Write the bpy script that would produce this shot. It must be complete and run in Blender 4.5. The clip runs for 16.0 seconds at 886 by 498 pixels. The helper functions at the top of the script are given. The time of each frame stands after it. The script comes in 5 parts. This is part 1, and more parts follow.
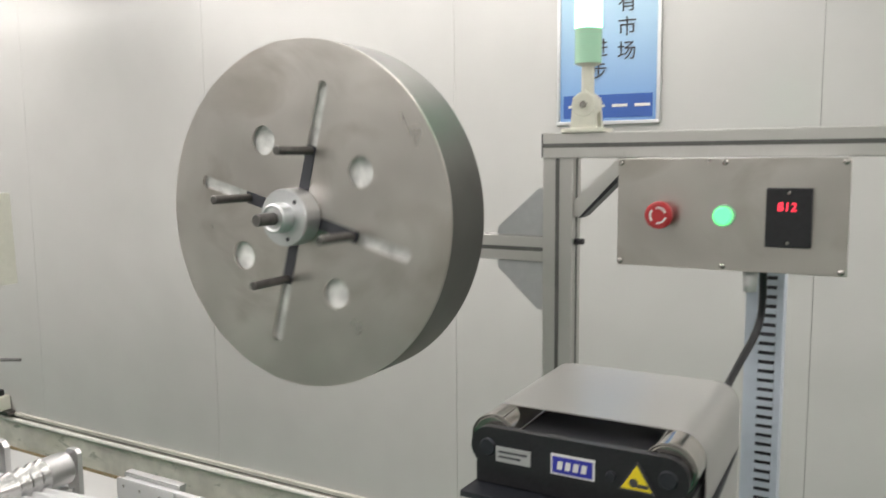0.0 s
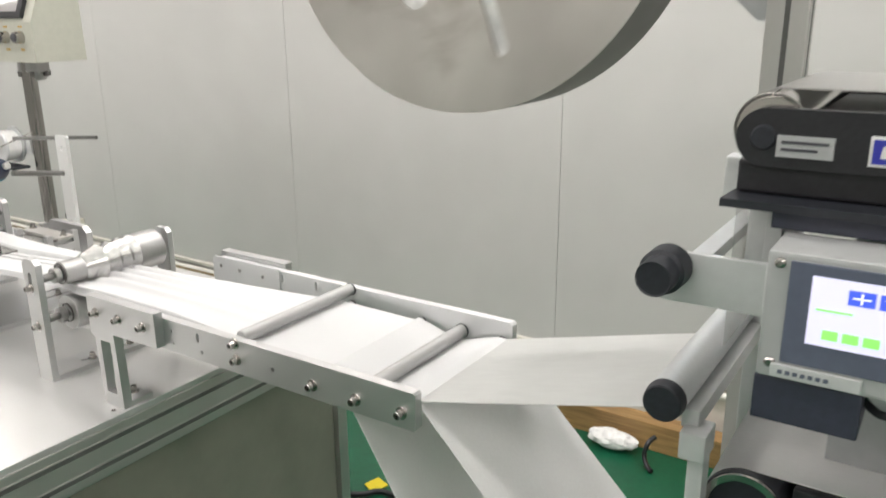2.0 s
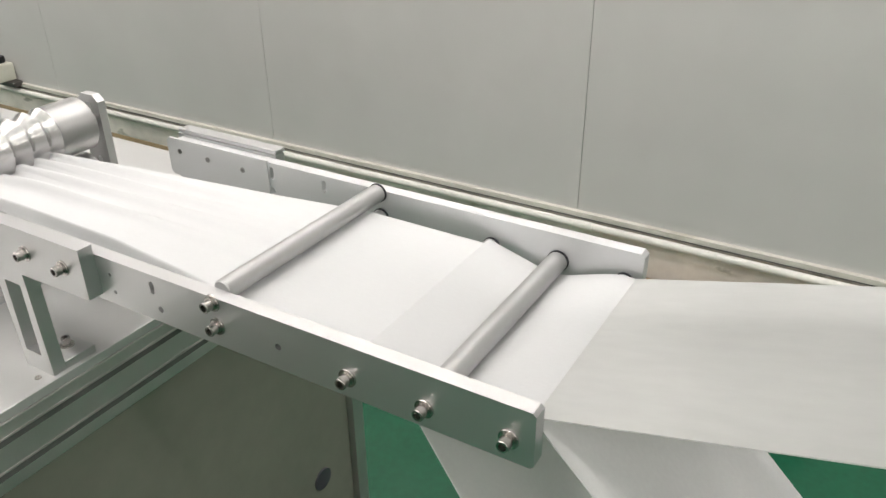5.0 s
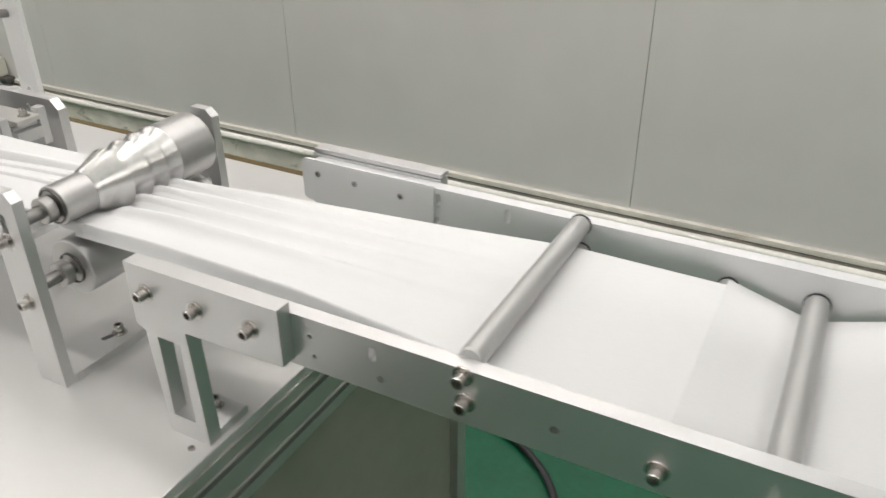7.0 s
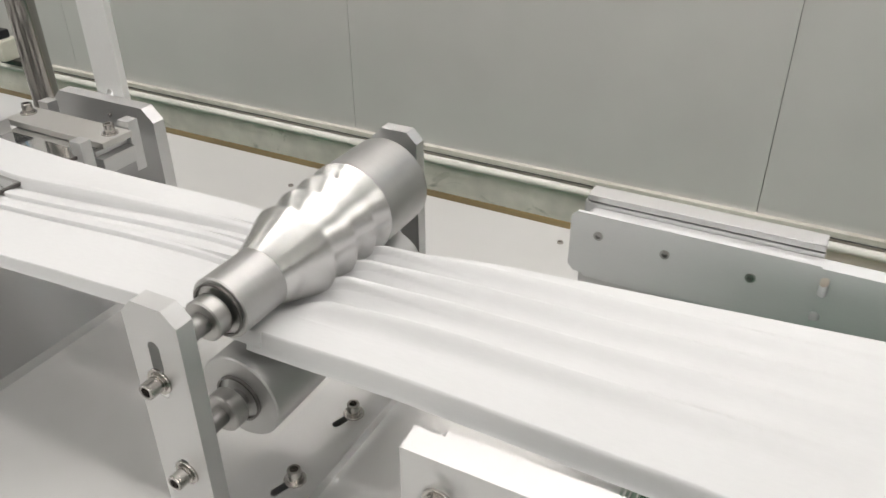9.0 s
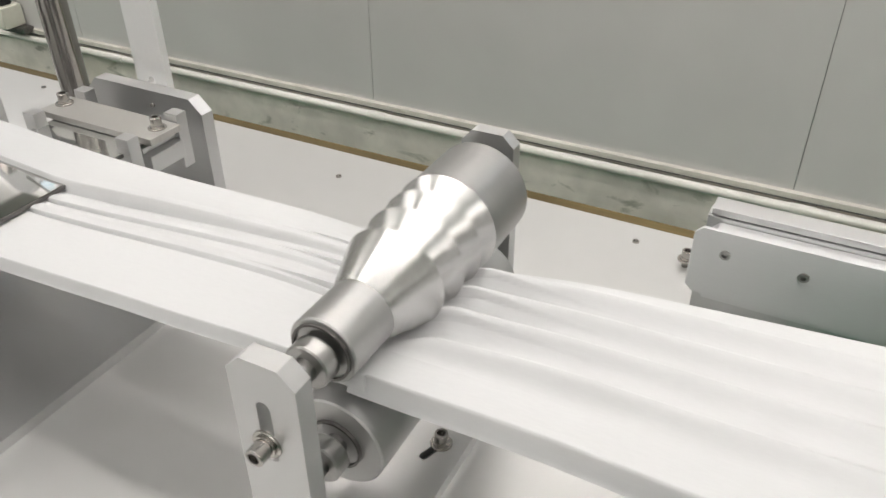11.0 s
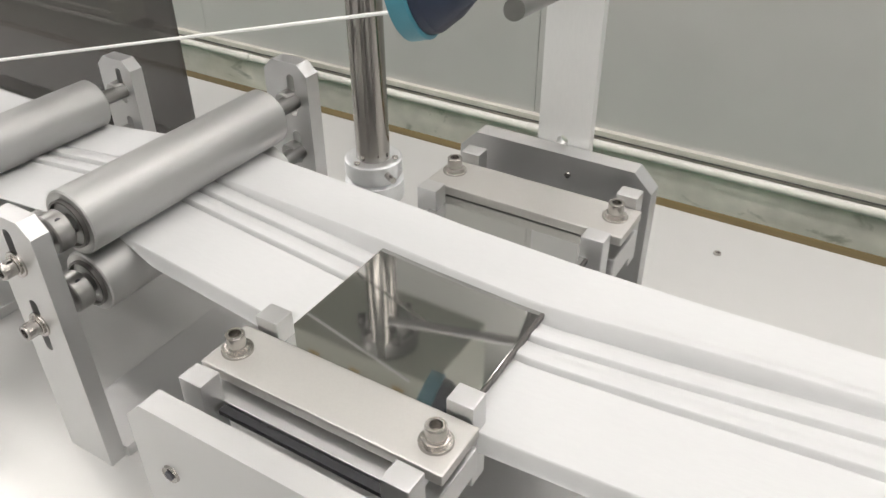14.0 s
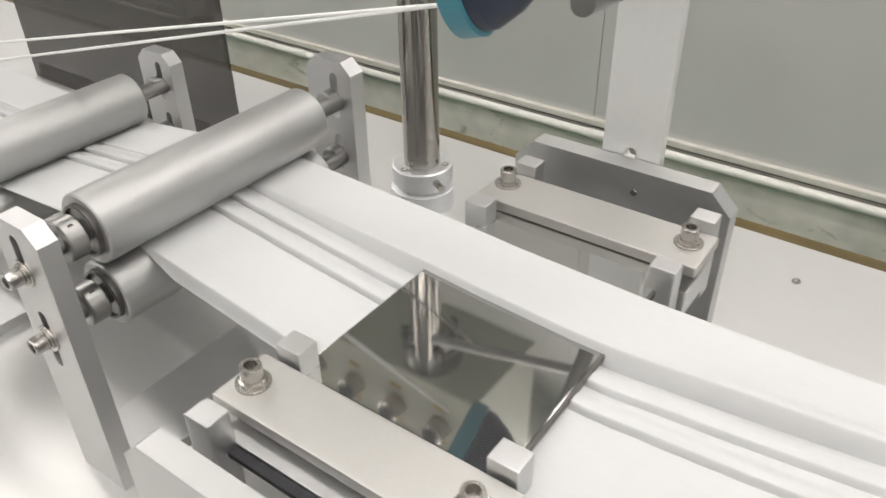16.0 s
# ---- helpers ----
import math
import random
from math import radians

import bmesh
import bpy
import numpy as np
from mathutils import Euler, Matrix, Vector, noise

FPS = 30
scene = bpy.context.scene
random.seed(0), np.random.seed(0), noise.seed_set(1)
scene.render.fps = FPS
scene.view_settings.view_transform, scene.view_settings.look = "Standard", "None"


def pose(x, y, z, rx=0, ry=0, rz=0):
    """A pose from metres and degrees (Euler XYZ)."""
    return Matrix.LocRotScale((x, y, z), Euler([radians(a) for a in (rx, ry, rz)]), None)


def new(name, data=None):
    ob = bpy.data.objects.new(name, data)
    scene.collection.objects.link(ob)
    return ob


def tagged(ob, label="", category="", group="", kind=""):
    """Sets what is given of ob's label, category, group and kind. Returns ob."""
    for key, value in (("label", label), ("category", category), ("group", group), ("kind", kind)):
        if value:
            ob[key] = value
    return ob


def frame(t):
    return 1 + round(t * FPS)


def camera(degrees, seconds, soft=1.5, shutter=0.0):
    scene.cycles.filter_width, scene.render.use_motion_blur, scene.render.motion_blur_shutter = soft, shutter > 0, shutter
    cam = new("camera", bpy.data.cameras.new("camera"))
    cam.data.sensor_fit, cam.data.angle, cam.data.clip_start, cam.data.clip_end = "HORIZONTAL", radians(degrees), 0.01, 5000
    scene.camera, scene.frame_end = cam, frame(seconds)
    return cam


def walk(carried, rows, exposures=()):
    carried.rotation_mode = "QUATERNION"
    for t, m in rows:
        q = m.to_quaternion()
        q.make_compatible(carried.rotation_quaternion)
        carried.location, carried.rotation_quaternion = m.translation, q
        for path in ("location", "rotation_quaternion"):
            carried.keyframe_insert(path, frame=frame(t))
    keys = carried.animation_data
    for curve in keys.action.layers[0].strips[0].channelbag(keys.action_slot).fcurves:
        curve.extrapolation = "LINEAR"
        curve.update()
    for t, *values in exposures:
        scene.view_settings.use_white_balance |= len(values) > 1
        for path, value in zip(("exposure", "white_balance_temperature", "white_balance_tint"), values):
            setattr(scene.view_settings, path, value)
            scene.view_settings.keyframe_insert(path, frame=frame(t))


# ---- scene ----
cam = camera(58.6, 16.0, 1.5, 0.4)
METRES, EYE, TILT, LEAN, TURN = 2.2, 1.5, 0.0, 0.0, 29.4
ROWS = [
    (0.0, 0.0, 0.0, 0.0, -0.06, -6.66, 0.53),
    (0.5, -0.0203, 0.025, -0.0406, 1.94, -6.97, 0.51),
    (1.0, -0.0408, 0.0502, -0.076, 3.08, -8.72, 0.52),
    (1.5, -0.0642, 0.0755, -0.0985, 3.58, -12.07, 0.43),
    (2.0, -0.0779, 0.1043, -0.1098, 3.83, -16.6, 0.48),
    (2.5, -0.0926, 0.1598, -0.12, 3.85, -20.99, 0.43),
    (3.0, -0.1064, 0.225, -0.1268, 3.81, -24.47, 0.39),
    (5.5, -0.1614, 0.309, -0.1443, 0.44, -28.78, 0.39),
    (6.0, -0.1865, 0.3215, -0.1435, -0.32, -29.1, 0.31),
    (6.5, -0.2186, 0.3381, -0.1442, -0.96, -29.35, 0.25),
    (7.0, -0.2574, 0.3591, -0.1468, -1.38, -29.58, 0.21),
    (7.5, -0.2931, 0.3899, -0.1494, -1.58, -29.97, 0.25),
    (8.0, -0.3291, 0.4351, -0.161, -1.61, -30.22, 0.22),
    (8.5, -0.3566, 0.4806, -0.1727, -1.6, -30.73, 0.39),
    (9.0, -0.3728, 0.5102, -0.1805, -1.6, -31.37, 0.37),
    (11.5, -0.4253, 0.5557, -0.1803, -1.71, -34.36, 0.32),
    (12.0, -0.4579, 0.5665, -0.1786, -1.58, -34.55, 0.36),
    (12.5, -0.4909, 0.5786, -0.179, -1.34, -34.61, 0.48),
    (13.0, -0.5269, 0.601, -0.1814, -0.8, -34.64, 0.4),
    (13.5, -0.5517, 0.6306, -0.1892, 0.27, -34.63, 0.42),
    (14.0, -0.5614, 0.6507, -0.1968, 1.82, -34.57, 0.32),
    (14.5, -0.558, 0.6622, -0.2096, 3.57, -34.52, 0.33),
    (15.0, -0.5518, 0.6732, -0.2132, 5.01, -34.54, 0.46),
    (15.5, -0.5521, 0.6719, -0.211, 5.87, -34.54, 0.59),
    (16.0, -0.5614, 0.6742, -0.2061, 6.13, -34.47, 0.71),
]
walk(cam, [(t, pose(0, 0, EYE, TILT, LEAN, TURN) @ pose(METRES * x, METRES * y, METRES * z, 90 + pitch, roll, yaw)) for t, x, y, z, yaw, pitch, roll in ROWS],
     [(0.0, -0.02), (1.0, 0.08), (1.5, 0.14), (2.4, 0.30), (3.0, 0.28), (5.5, 0.07), (7.0, 0.0), (9.0, -0.12), (12.0, -0.10), (13.5, -0.05), (16.0, -0.05)])
scene.camera.data.dof.use_dof = False

# ---- world and lights ----
FLOOR, CEIL, WALL = -0.16, 2.62, 2.57
world = bpy.data.worlds.new("world")
scene.world = world
world.use_nodes = True
world.node_tree.nodes["Background"].inputs[0].default_value = (0.9, 0.95, 1.0, 1)
world.node_tree.nodes["Background"].inputs[1].default_value = 0.25
scene.view_settings.exposure = 0.0
LIGHT_ROWS = [(x, y) for y in (-2.1, -0.8, 0.3, 1.3, 2.22) for x in (-4.7, -1.5, 1.7)]
LIGHT_W, LIGHT_L, LIGHT_POWER = 0.16, 2.4, 10.6


def ceiling_lamp_light(x, y):
    lamp = bpy.data.lights.new("ceiling_lamp_light", "AREA")
    lamp.shape, lamp.size, lamp.size_y = "RECTANGLE", LIGHT_L, LIGHT_W
    lamp.energy, lamp.color = LIGHT_POWER, (1.0, 0.915, 0.880)
    ob = new("ceiling_lamp_light", lamp)
    ob.location = (x, y, CEIL - 0.075)


for lx, ly in LIGHT_ROWS:
    ceiling_lamp_light(lx, ly)


# ---- materials ----
def material(name, color, rough=0.5, metal=0.0, grain=0.0, scale=40.0, stretch=(1, 1, 1), stain=0.0, bump=0.0, random_tone=0.0,
             spec=0.5, coat=0.0, emit=None, emit_power=0.0, rough_var=0.0):
    m = bpy.data.materials.new(name)
    m.use_nodes = True
    nt = m.node_tree
    b = nt.nodes["Principled BSDF"]
    b.inputs["Roughness"].default_value = rough
    b.inputs["Metallic"].default_value = metal
    b.inputs["Specular IOR Level"].default_value = spec
    b.inputs["Coat Weight"].default_value = coat
    b.inputs["Base Color"].default_value = (*color, 1)
    if emit:
        b.inputs["Emission Color"].default_value = (*emit, 1)
        b.inputs["Emission Strength"].default_value = emit_power
    if not (grain or stain or bump or random_tone):
        return m
    co = nt.nodes.new("ShaderNodeTexCoord")
    mp = nt.nodes.new("ShaderNodeMapping")
    mp.inputs["Scale"].default_value = stretch
    nt.links.new(co.outputs["Object"], mp.inputs["Vector"])
    fine = nt.nodes.new("ShaderNodeTexNoise")
    fine.inputs["Scale"].default_value, fine.inputs["Detail"].default_value = scale, 4
    nt.links.new(mp.outputs[0], fine.inputs["Vector"])
    big = nt.nodes.new("ShaderNodeTexNoise")
    big.inputs["Scale"].default_value, big.inputs["Detail"].default_value = 3.1, 3
    nt.links.new(co.outputs["Object"], big.inputs["Vector"])

    def ranged(src, lo, hi):
        r = nt.nodes.new("ShaderNodeMapRange")
        r.inputs["From Min"].default_value, r.inputs["From Max"].default_value = 0.3, 0.7
        r.inputs["To Min"].default_value, r.inputs["To Max"].default_value = lo, hi
        nt.links.new(src, r.inputs["Value"])
        return r.outputs[0]

    def times(a, c):
        n = nt.nodes.new("ShaderNodeMath")
        n.operation = "MULTIPLY"
        nt.links.new(a, n.inputs[0])
        nt.links.new(c, n.inputs[1])
        return n.outputs[0]
    f = times(ranged(fine.outputs[0], 1 - grain, 1 + grain), ranged(big.outputs[0], 1 - stain, 1 + stain * 0.5))
    if random_tone:
        info = nt.nodes.new("ShaderNodeObjectInfo")
        r = nt.nodes.new("ShaderNodeMapRange")
        r.inputs["To Min"].default_value, r.inputs["To Max"].default_value = 1 - random_tone, 1 + random_tone
        nt.links.new(info.outputs["Random"], r.inputs["Value"])
        f = times(f, r.outputs[0])
    mix = nt.nodes.new("ShaderNodeVectorMath")
    mix.operation = "SCALE"
    mix.inputs[0].default_value = color
    nt.links.new(f, mix.inputs["Scale"])
    nt.links.new(mix.outputs[0], b.inputs["Base Color"])
    if rough_var:
        nt.links.new(ranged(fine.outputs[0], rough - rough_var, rough + rough_var), b.inputs["Roughness"])
    if bump:
        bp = nt.nodes.new("ShaderNodeBump")
        bp.inputs["Strength"].default_value, bp.inputs["Distance"].default_value = bump, 0.002
        nt.links.new(fine.outputs[0], bp.inputs["Height"])
        nt.links.new(bp.outputs[0], b.inputs["Normal"])
    return m


PANEL = material("wall_panel_paint", (0.58, 0.572, 0.558), 0.22, grain=0.012, scale=6, stain=0.03, bump=0.015, random_tone=0.012, spec=0.8)
TRIM = material("trim_paint", (0.62, 0.60, 0.54), 0.45, grain=0.06, scale=25, stain=0.12)
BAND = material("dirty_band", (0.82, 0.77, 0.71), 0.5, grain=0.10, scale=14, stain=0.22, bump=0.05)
PIPE = material("pipe_plastic", (0.74, 0.73, 0.68), 0.4, grain=0.05, scale=30, stain=0.1)
STRIP = material("strip_wood", (0.115, 0.085, 0.036), 0.6, spec=0.2, grain=0.2, scale=12, stretch=(0.6, 6, 14), stain=0.2)
SEAM = material("joint_sealant", (0.30, 0.30, 0.285), 0.6, grain=0.05, scale=40)
WOOD = material("skirting_wood", (0.36, 0.22, 0.09), 0.5, grain=0.3, scale=12, stretch=(0.6, 6, 14), stain=0.3, bump=0.1)
GREEN = material("green_floor_epoxy", (0.005, 0.090, 0.043), 0.35, grain=0.10, scale=60, stain=0.15, bump=0.02)
CEILING = material("ceiling_panel", (0.75, 0.75, 0.74), 0.6, grain=0.02, scale=5, stain=0.03)
ALU = material("brushed_aluminium", (0.60, 0.60, 0.60), 0.43, 1.0, grain=0.02, scale=160, stretch=(1, 12, 12), stain=0.05, bump=0.008, rough_var=0.05)
ALU_MATT = material("anodised_aluminium", (0.68, 0.69, 0.70), 0.46, 1.0, grain=0.03, scale=220, stain=0.04, bump=0.02, rough_var=0.03)
PROFILE = material("aluminium_profile", (0.57, 0.56, 0.54), 0.5, 1.0, grain=0.015, scale=60, stretch=(10, 10, 1), stain=0.06)
TURNED = material("turned_aluminium", (0.62, 0.616, 0.606), 0.25, 1.0, grain=0.015, scale=200, stretch=(0.3, 9, 0.3), stain=0.02, rough_var=0.02)
ROLLER = material("matt_roller_aluminium", (0.48, 0.48, 0.475), 0.50, 1.0, grain=0.03, scale=120, stretch=(1, 0.3, 1), stain=0.05, rough_var=0.04)
STEEL = material("rolled_stainless_steel", (0.63, 0.60, 0.57), 0.34, 1.0, grain=0.06, scale=9, stain=0.22, bump=0.02, rough_var=0.08)
# Darkened copy of the reel steel; the rim's shade is in its colour.
RIM = material("shaded_steel_rim", (0.17, 0.17, 0.16), 0.45, 1.0, grain=0.06, scale=20, stain=0.08)
CHROME = material("polished_steel", (0.50, 0.475, 0.45), 0.12, 1.0, grain=0.05, scale=50, stretch=(1, 1, 0.1), stain=0.06)
BOLT = material("bolt_steel", (0.43, 0.41, 0.39), 0.22, 1.0, grain=0.05, scale=300, stain=0.05)
DARK_STEEL = material("dark_pin_steel", (0.145, 0.138, 0.132), 0.4, 0.8, grain=0.15, scale=80)
SHAFT = material("ground_steel_shaft", (0.27, 0.265, 0.26), 0.28, 1.0, grain=0.1, scale=90, stretch=(1, 0.1, 1), stain=0.1)
COLLAR = material("steel_collar", (0.37, 0.365, 0.355), 0.3, 1.0, grain=0.04, scale=160, stain=0.05)
SLEEVE = material("matt_sleeve_aluminium", (0.43, 0.428, 0.422), 0.40, 1.0, grain=0.03, scale=160, stretch=(0.3, 9, 0.3), stain=0.05, rough_var=0.03)
POLE = material("dark_polished_pole", (0.33, 0.315, 0.295), 0.13, 1.0, grain=0.05, scale=50, stretch=(1, 1, 0.1), stain=0.06)
RAIL = material("satin_rail_aluminium", (0.70, 0.705, 0.71), 0.50, 0.78, grain=0.02, scale=160, stretch=(1, 12, 12), stain=0.05, rough_var=0.04)
SATIN = material("satin_aluminium_bar", (0.80, 0.80, 0.795), 0.42, 0.55, grain=0.02, scale=160, stretch=(12, 12, 1), stain=0.04)
MIRROR = material("mirror_steel", (0.45, 0.448, 0.435), 0.045, 0.92, grain=0.02, scale=30, stain=0.05)
BLACK = material("black_coated_metal", (0.014, 0.014, 0.017), 0.42, grain=0.2, scale=200, bump=0.03)
HOUSING = material("grey_terminal_housing", (0.42, 0.43, 0.43), 0.4, 0.2, grain=0.03, scale=70, stain=0.04)
SLATE = material("slate_blue_bezel", (0.10, 0.115, 0.16), 0.4, grain=0.05, scale=120)
NAVY = material("dark_blue_box", (0.035, 0.038, 0.058), 0.4, grain=0.1, scale=150)
RUBBER = material("black_knob_plastic", (0.014, 0.016, 0.022), 0.55, grain=0.2, scale=200)
WHITE_METAL = material("light_grey_metal", (0.62, 0.63, 0.63), 0.4, 0.35, grain=0.03, scale=70, stain=0.04)
TABLE = material("table_plate", (0.59, 0.588, 0.58), 0.36, 0.6, grain=0.012, scale=45, stain=0.03, bump=0.004, rough_var=0.03)
CABINET = material("cabinet_panel_paint", (0.20, 0.205, 0.165), 0.24, grain=0.04, scale=30, stain=0.06)
BEIGE = material("beige_box_paint", (0.47, 0.47, 0.405), 0.42, grain=0.03, scale=80, stain=0.04)
CREAM = material("cream_plastic", (0.68, 0.67, 0.58), 0.4, grain=0.03, scale=60, stain=0.05)
RED = material("red_button", (0.42, 0.03, 0.035), 0.35, grain=0.05, scale=60)
TEAL = material("teal_plastic", (0.05, 0.20, 0.26), 0.4, grain=0.06, scale=80)
NAVY_CUP = material("navy_cup_plastic", (0.012, 0.02, 0.045), 0.45, grain=0.1, scale=80)
YELLOW = material("yellow_label", (0.75, 0.60, 0.02), 0.45, grain=0.04, scale=60)
LABEL_WHITE = material("white_label", (0.72, 0.72, 0.70), 0.45, grain=0.03, scale=60)
LABEL_GREY = material("grey_label", (0.38, 0.39, 0.39), 0.4, grain=0.05, scale=60)
LABEL_BLUE = material("blue_label", (0.03, 0.035, 0.33), 0.4, grain=0.03, scale=60)
# Colour of shade inside grooves and gaps, used on nearly flush strips.
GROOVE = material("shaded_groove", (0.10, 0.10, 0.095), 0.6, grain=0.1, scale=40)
# Print and dark fittings; also the shade laid into slots and the cable duct.
INK_SHADE = material("ink", (0.05, 0.05, 0.06), 0.5)
POSTER_BLUE = material("poster_print", (0.30, 0.50, 0.74), 0.25, grain=0.06, scale=3, stain=0.25)
POSTER_NAVY = material("poster_band", (0.05, 0.12, 0.40), 0.25, grain=0.04, scale=20)
POSTER_EDGE = material("poster_frame_metal", (0.75, 0.75, 0.76), 0.3, 0.8, grain=0.03, scale=60)
DUCT = material("grey_cable_duct", (0.50, 0.55, 0.63), 0.45, grain=0.03, scale=60)
MOTOR = material("motor_green_paint", (0.06, 0.20, 0.14), 0.4, grain=0.08, scale=50)
ROLL_WHITE = material("white_wound_roll", (0.80, 0.80, 0.79), 0.6, grain=0.10, scale=60, bump=0.4)
ROLL_WRAP = material("wound_roll_wrap", (0.80, 0.80, 0.79), 0.45, grain=0.28, scale=38, stain=0.2, bump=0.6)
CLOTH = material("nonwoven_web", (0.645, 0.648, 0.652), 0.85, grain=0.012, scale=420, stretch=(0.3, 1, 1), stain=0.012, bump=0.05, spec=0.2)
CLOTH_SHEER = material("sheer_nonwoven_web", (0.64, 0.64, 0.63), 0.85, grain=0.04, scale=30, stretch=(1, 3, 1), stain=0.16, bump=0.05, spec=0.2)
# Lightened copy of the web cloth; its colour makes up for weak light.
CLOTH_LIGHTENED = material("lightened_nonwoven_web", (0.88, 0.88, 0.875), 0.85, grain=0.02, scale=260, stretch=(0.4, 1, 1), stain=0.05, bump=0.05, spec=0.2)
CLOTH_THIN = material("thin_nonwoven_web", (0.87, 0.87, 0.865), 0.85, grain=0.03, scale=260, stretch=(0.4, 1, 1), stain=0.06, bump=0.05, spec=0.2)


def through_cloth(m, share, color):
    """Lets light through a thin cloth."""
    nt = m.node_tree
    b, o = nt.nodes["Principled BSDF"], nt.nodes["Material Output"]
    tr = nt.nodes.new("ShaderNodeBsdfTranslucent")
    tr.inputs[0].default_value = (*color, 1)
    mx = nt.nodes.new("ShaderNodeMixShader")
    mx.inputs[0].default_value = share
    nt.links.new(b.outputs[0], mx.inputs[1])
    nt.links.new(tr.outputs[0], mx.inputs[2])
    nt.links.new(mx.outputs[0], o.inputs[0])


through_cloth(CLOTH, 0.13, (0.85, 0.85, 0.85))
through_cloth(CLOTH_LIGHTENED, 0.12, (0.9, 0.9, 0.9))
through_cloth(CLOTH_THIN, 0.55, (0.95, 0.95, 0.94))
through_cloth(CLOTH_SHEER, 0.35, (0.85, 0.86, 0.84))
THREAD = material("thread", (0.85, 0.85, 0.84), 0.8)
GUSSET = material("grey_cast_gusset", (0.40, 0.41, 0.415), 0.45, grain=0.05, scale=60)
GREEN_GLOW = material("lit_green_lamp", (0.2, 0.9, 0.5), 0.3, emit=(0.36, 1.0, 0.56), emit_power=9.0)
GREEN_LENS = material("green_lens", (0.42, 0.62, 0.48), 0.2, emit=(0.06, 0.7, 0.25), emit_power=0.10)
BUTTON_GLOW = material("lit_green_button", (0.05, 0.8, 0.2), 0.3, emit=(0.10, 0.90, 0.22), emit_power=2.2)
RED_GLOW = material("red_digits", (0.8, 0.02, 0.02), 0.4, emit=(1.0, 0.04, 0.08), emit_power=2.2)
SCREEN = material("lit_screen", (0.5, 0.5, 0.6), 0.15, emit=(0.80, 0.78, 0.98), emit_power=0.62)
SCREEN_BLUE = material("lit_icon_blue", (0.05, 0.08, 0.5), 0.3, emit=(0.05, 0.10, 0.62), emit_power=0.9)
SCREEN_GREEN = material("lit_icon_green", (0.2, 0.6, 0.1), 0.3, emit=(0.22, 0.78, 0.14), emit_power=0.9)
SCREEN_LINE = material("lit_icon_white", (0.7, 0.7, 0.8), 0.3, emit=(0.7, 0.72, 0.95), emit_power=0.9)
GREY_SCREEN = material("grey_screen", (0.42, 0.40, 0.40), 0.12, grain=0.05, scale=30, coat=0.5)
LAMP_GLOW = material("lit_diffuser", (0.9, 0.9, 0.9), 0.5, emit=(1, 0.985, 0.95), emit_power=6.0)
ORANGE = material("orange_label", (0.45, 0.28, 0.05), 0.5)


def stained(m, color, scale, stretch, lo, hi, amount):
    """Adds blots, drips or scuffs of a darker or lighter colour with a shape of their own."""
    nt = m.node_tree
    b = nt.nodes["Principled BSDF"]
    old = b.inputs["Base Color"].links[0].from_socket
    co = nt.nodes.new("ShaderNodeTexCoord")
    mp = nt.nodes.new("ShaderNodeMapping")
    mp.inputs["Scale"].default_value = stretch
    nt.links.new(co.outputs["Object"], mp.inputs["Vector"])
    n = nt.nodes.new("ShaderNodeTexNoise")
    n.inputs["Scale"].default_value, n.inputs["Detail"].default_value, n.inputs["Distortion"].default_value = scale, 6, 0.6
    nt.links.new(mp.outputs[0], n.inputs["Vector"])
    g = nt.nodes.new("ShaderNodeMapRange")
    g.inputs["From Min"].default_value, g.inputs["From Max"].default_value, g.inputs["To Max"].default_value = lo, hi, amount
    nt.links.new(n.outputs[0], g.inputs["Value"])
    mx = nt.nodes.new("ShaderNodeMix")
    mx.data_type = "RGBA"
    nt.links.new(g.outputs[0], mx.inputs["Factor"])
    nt.links.new(old, mx.inputs["A"])
    mx.inputs["B"].default_value = (*color, 1)
    nt.links.new(mx.outputs["Result"], b.inputs["Base Color"])


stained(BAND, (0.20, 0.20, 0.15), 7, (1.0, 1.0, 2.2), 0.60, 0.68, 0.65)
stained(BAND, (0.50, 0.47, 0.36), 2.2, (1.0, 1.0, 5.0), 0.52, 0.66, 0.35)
stained(TRIM, (0.30, 0.27, 0.20), 5, (1.0, 1.0, 6.0), 0.60, 0.70, 0.5)
stained(STEEL, (0.40, 0.37, 0.33), 5.5, (1.0, 1.0, 1.6), 0.50, 0.68, 0.75)
stained(STEEL, (0.72, 0.69, 0.65), 3.2, (1.0, 1.0, 0.7), 0.54, 0.70, 0.6)


def glass(name, color, rough=0.03, alpha=0.5):
    m = bpy.data.materials.new(name)
    m.use_nodes = True
    nt = m.node_tree
    b = nt.nodes["Principled BSDF"]
    b.inputs["Base Color"].default_value = (*color, 1)
    b.inputs["Roughness"].default_value = rough
    b.inputs["Alpha"].default_value = alpha
    return m


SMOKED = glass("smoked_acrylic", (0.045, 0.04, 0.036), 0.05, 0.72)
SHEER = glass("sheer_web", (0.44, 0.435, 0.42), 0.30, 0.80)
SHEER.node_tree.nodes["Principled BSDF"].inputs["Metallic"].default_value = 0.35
VEIL = glass("veil_web", (0.72, 0.72, 0.70), 0.8, 0.25)


# ---- building helpers ----
BASE = {}


def link(name, me, parent):
    ob = new(name, me)
    ob.parent = parent
    BASE[ob.name] = BASE[parent.name]
    return ob


def thing(name, base, label, category, group="", kind=""):
    ob = new(name)
    ob.empty_display_size = 0.05
    ob.location = base
    BASE[ob.name] = Vector(base)
    return tagged(ob, label, category, group, kind)


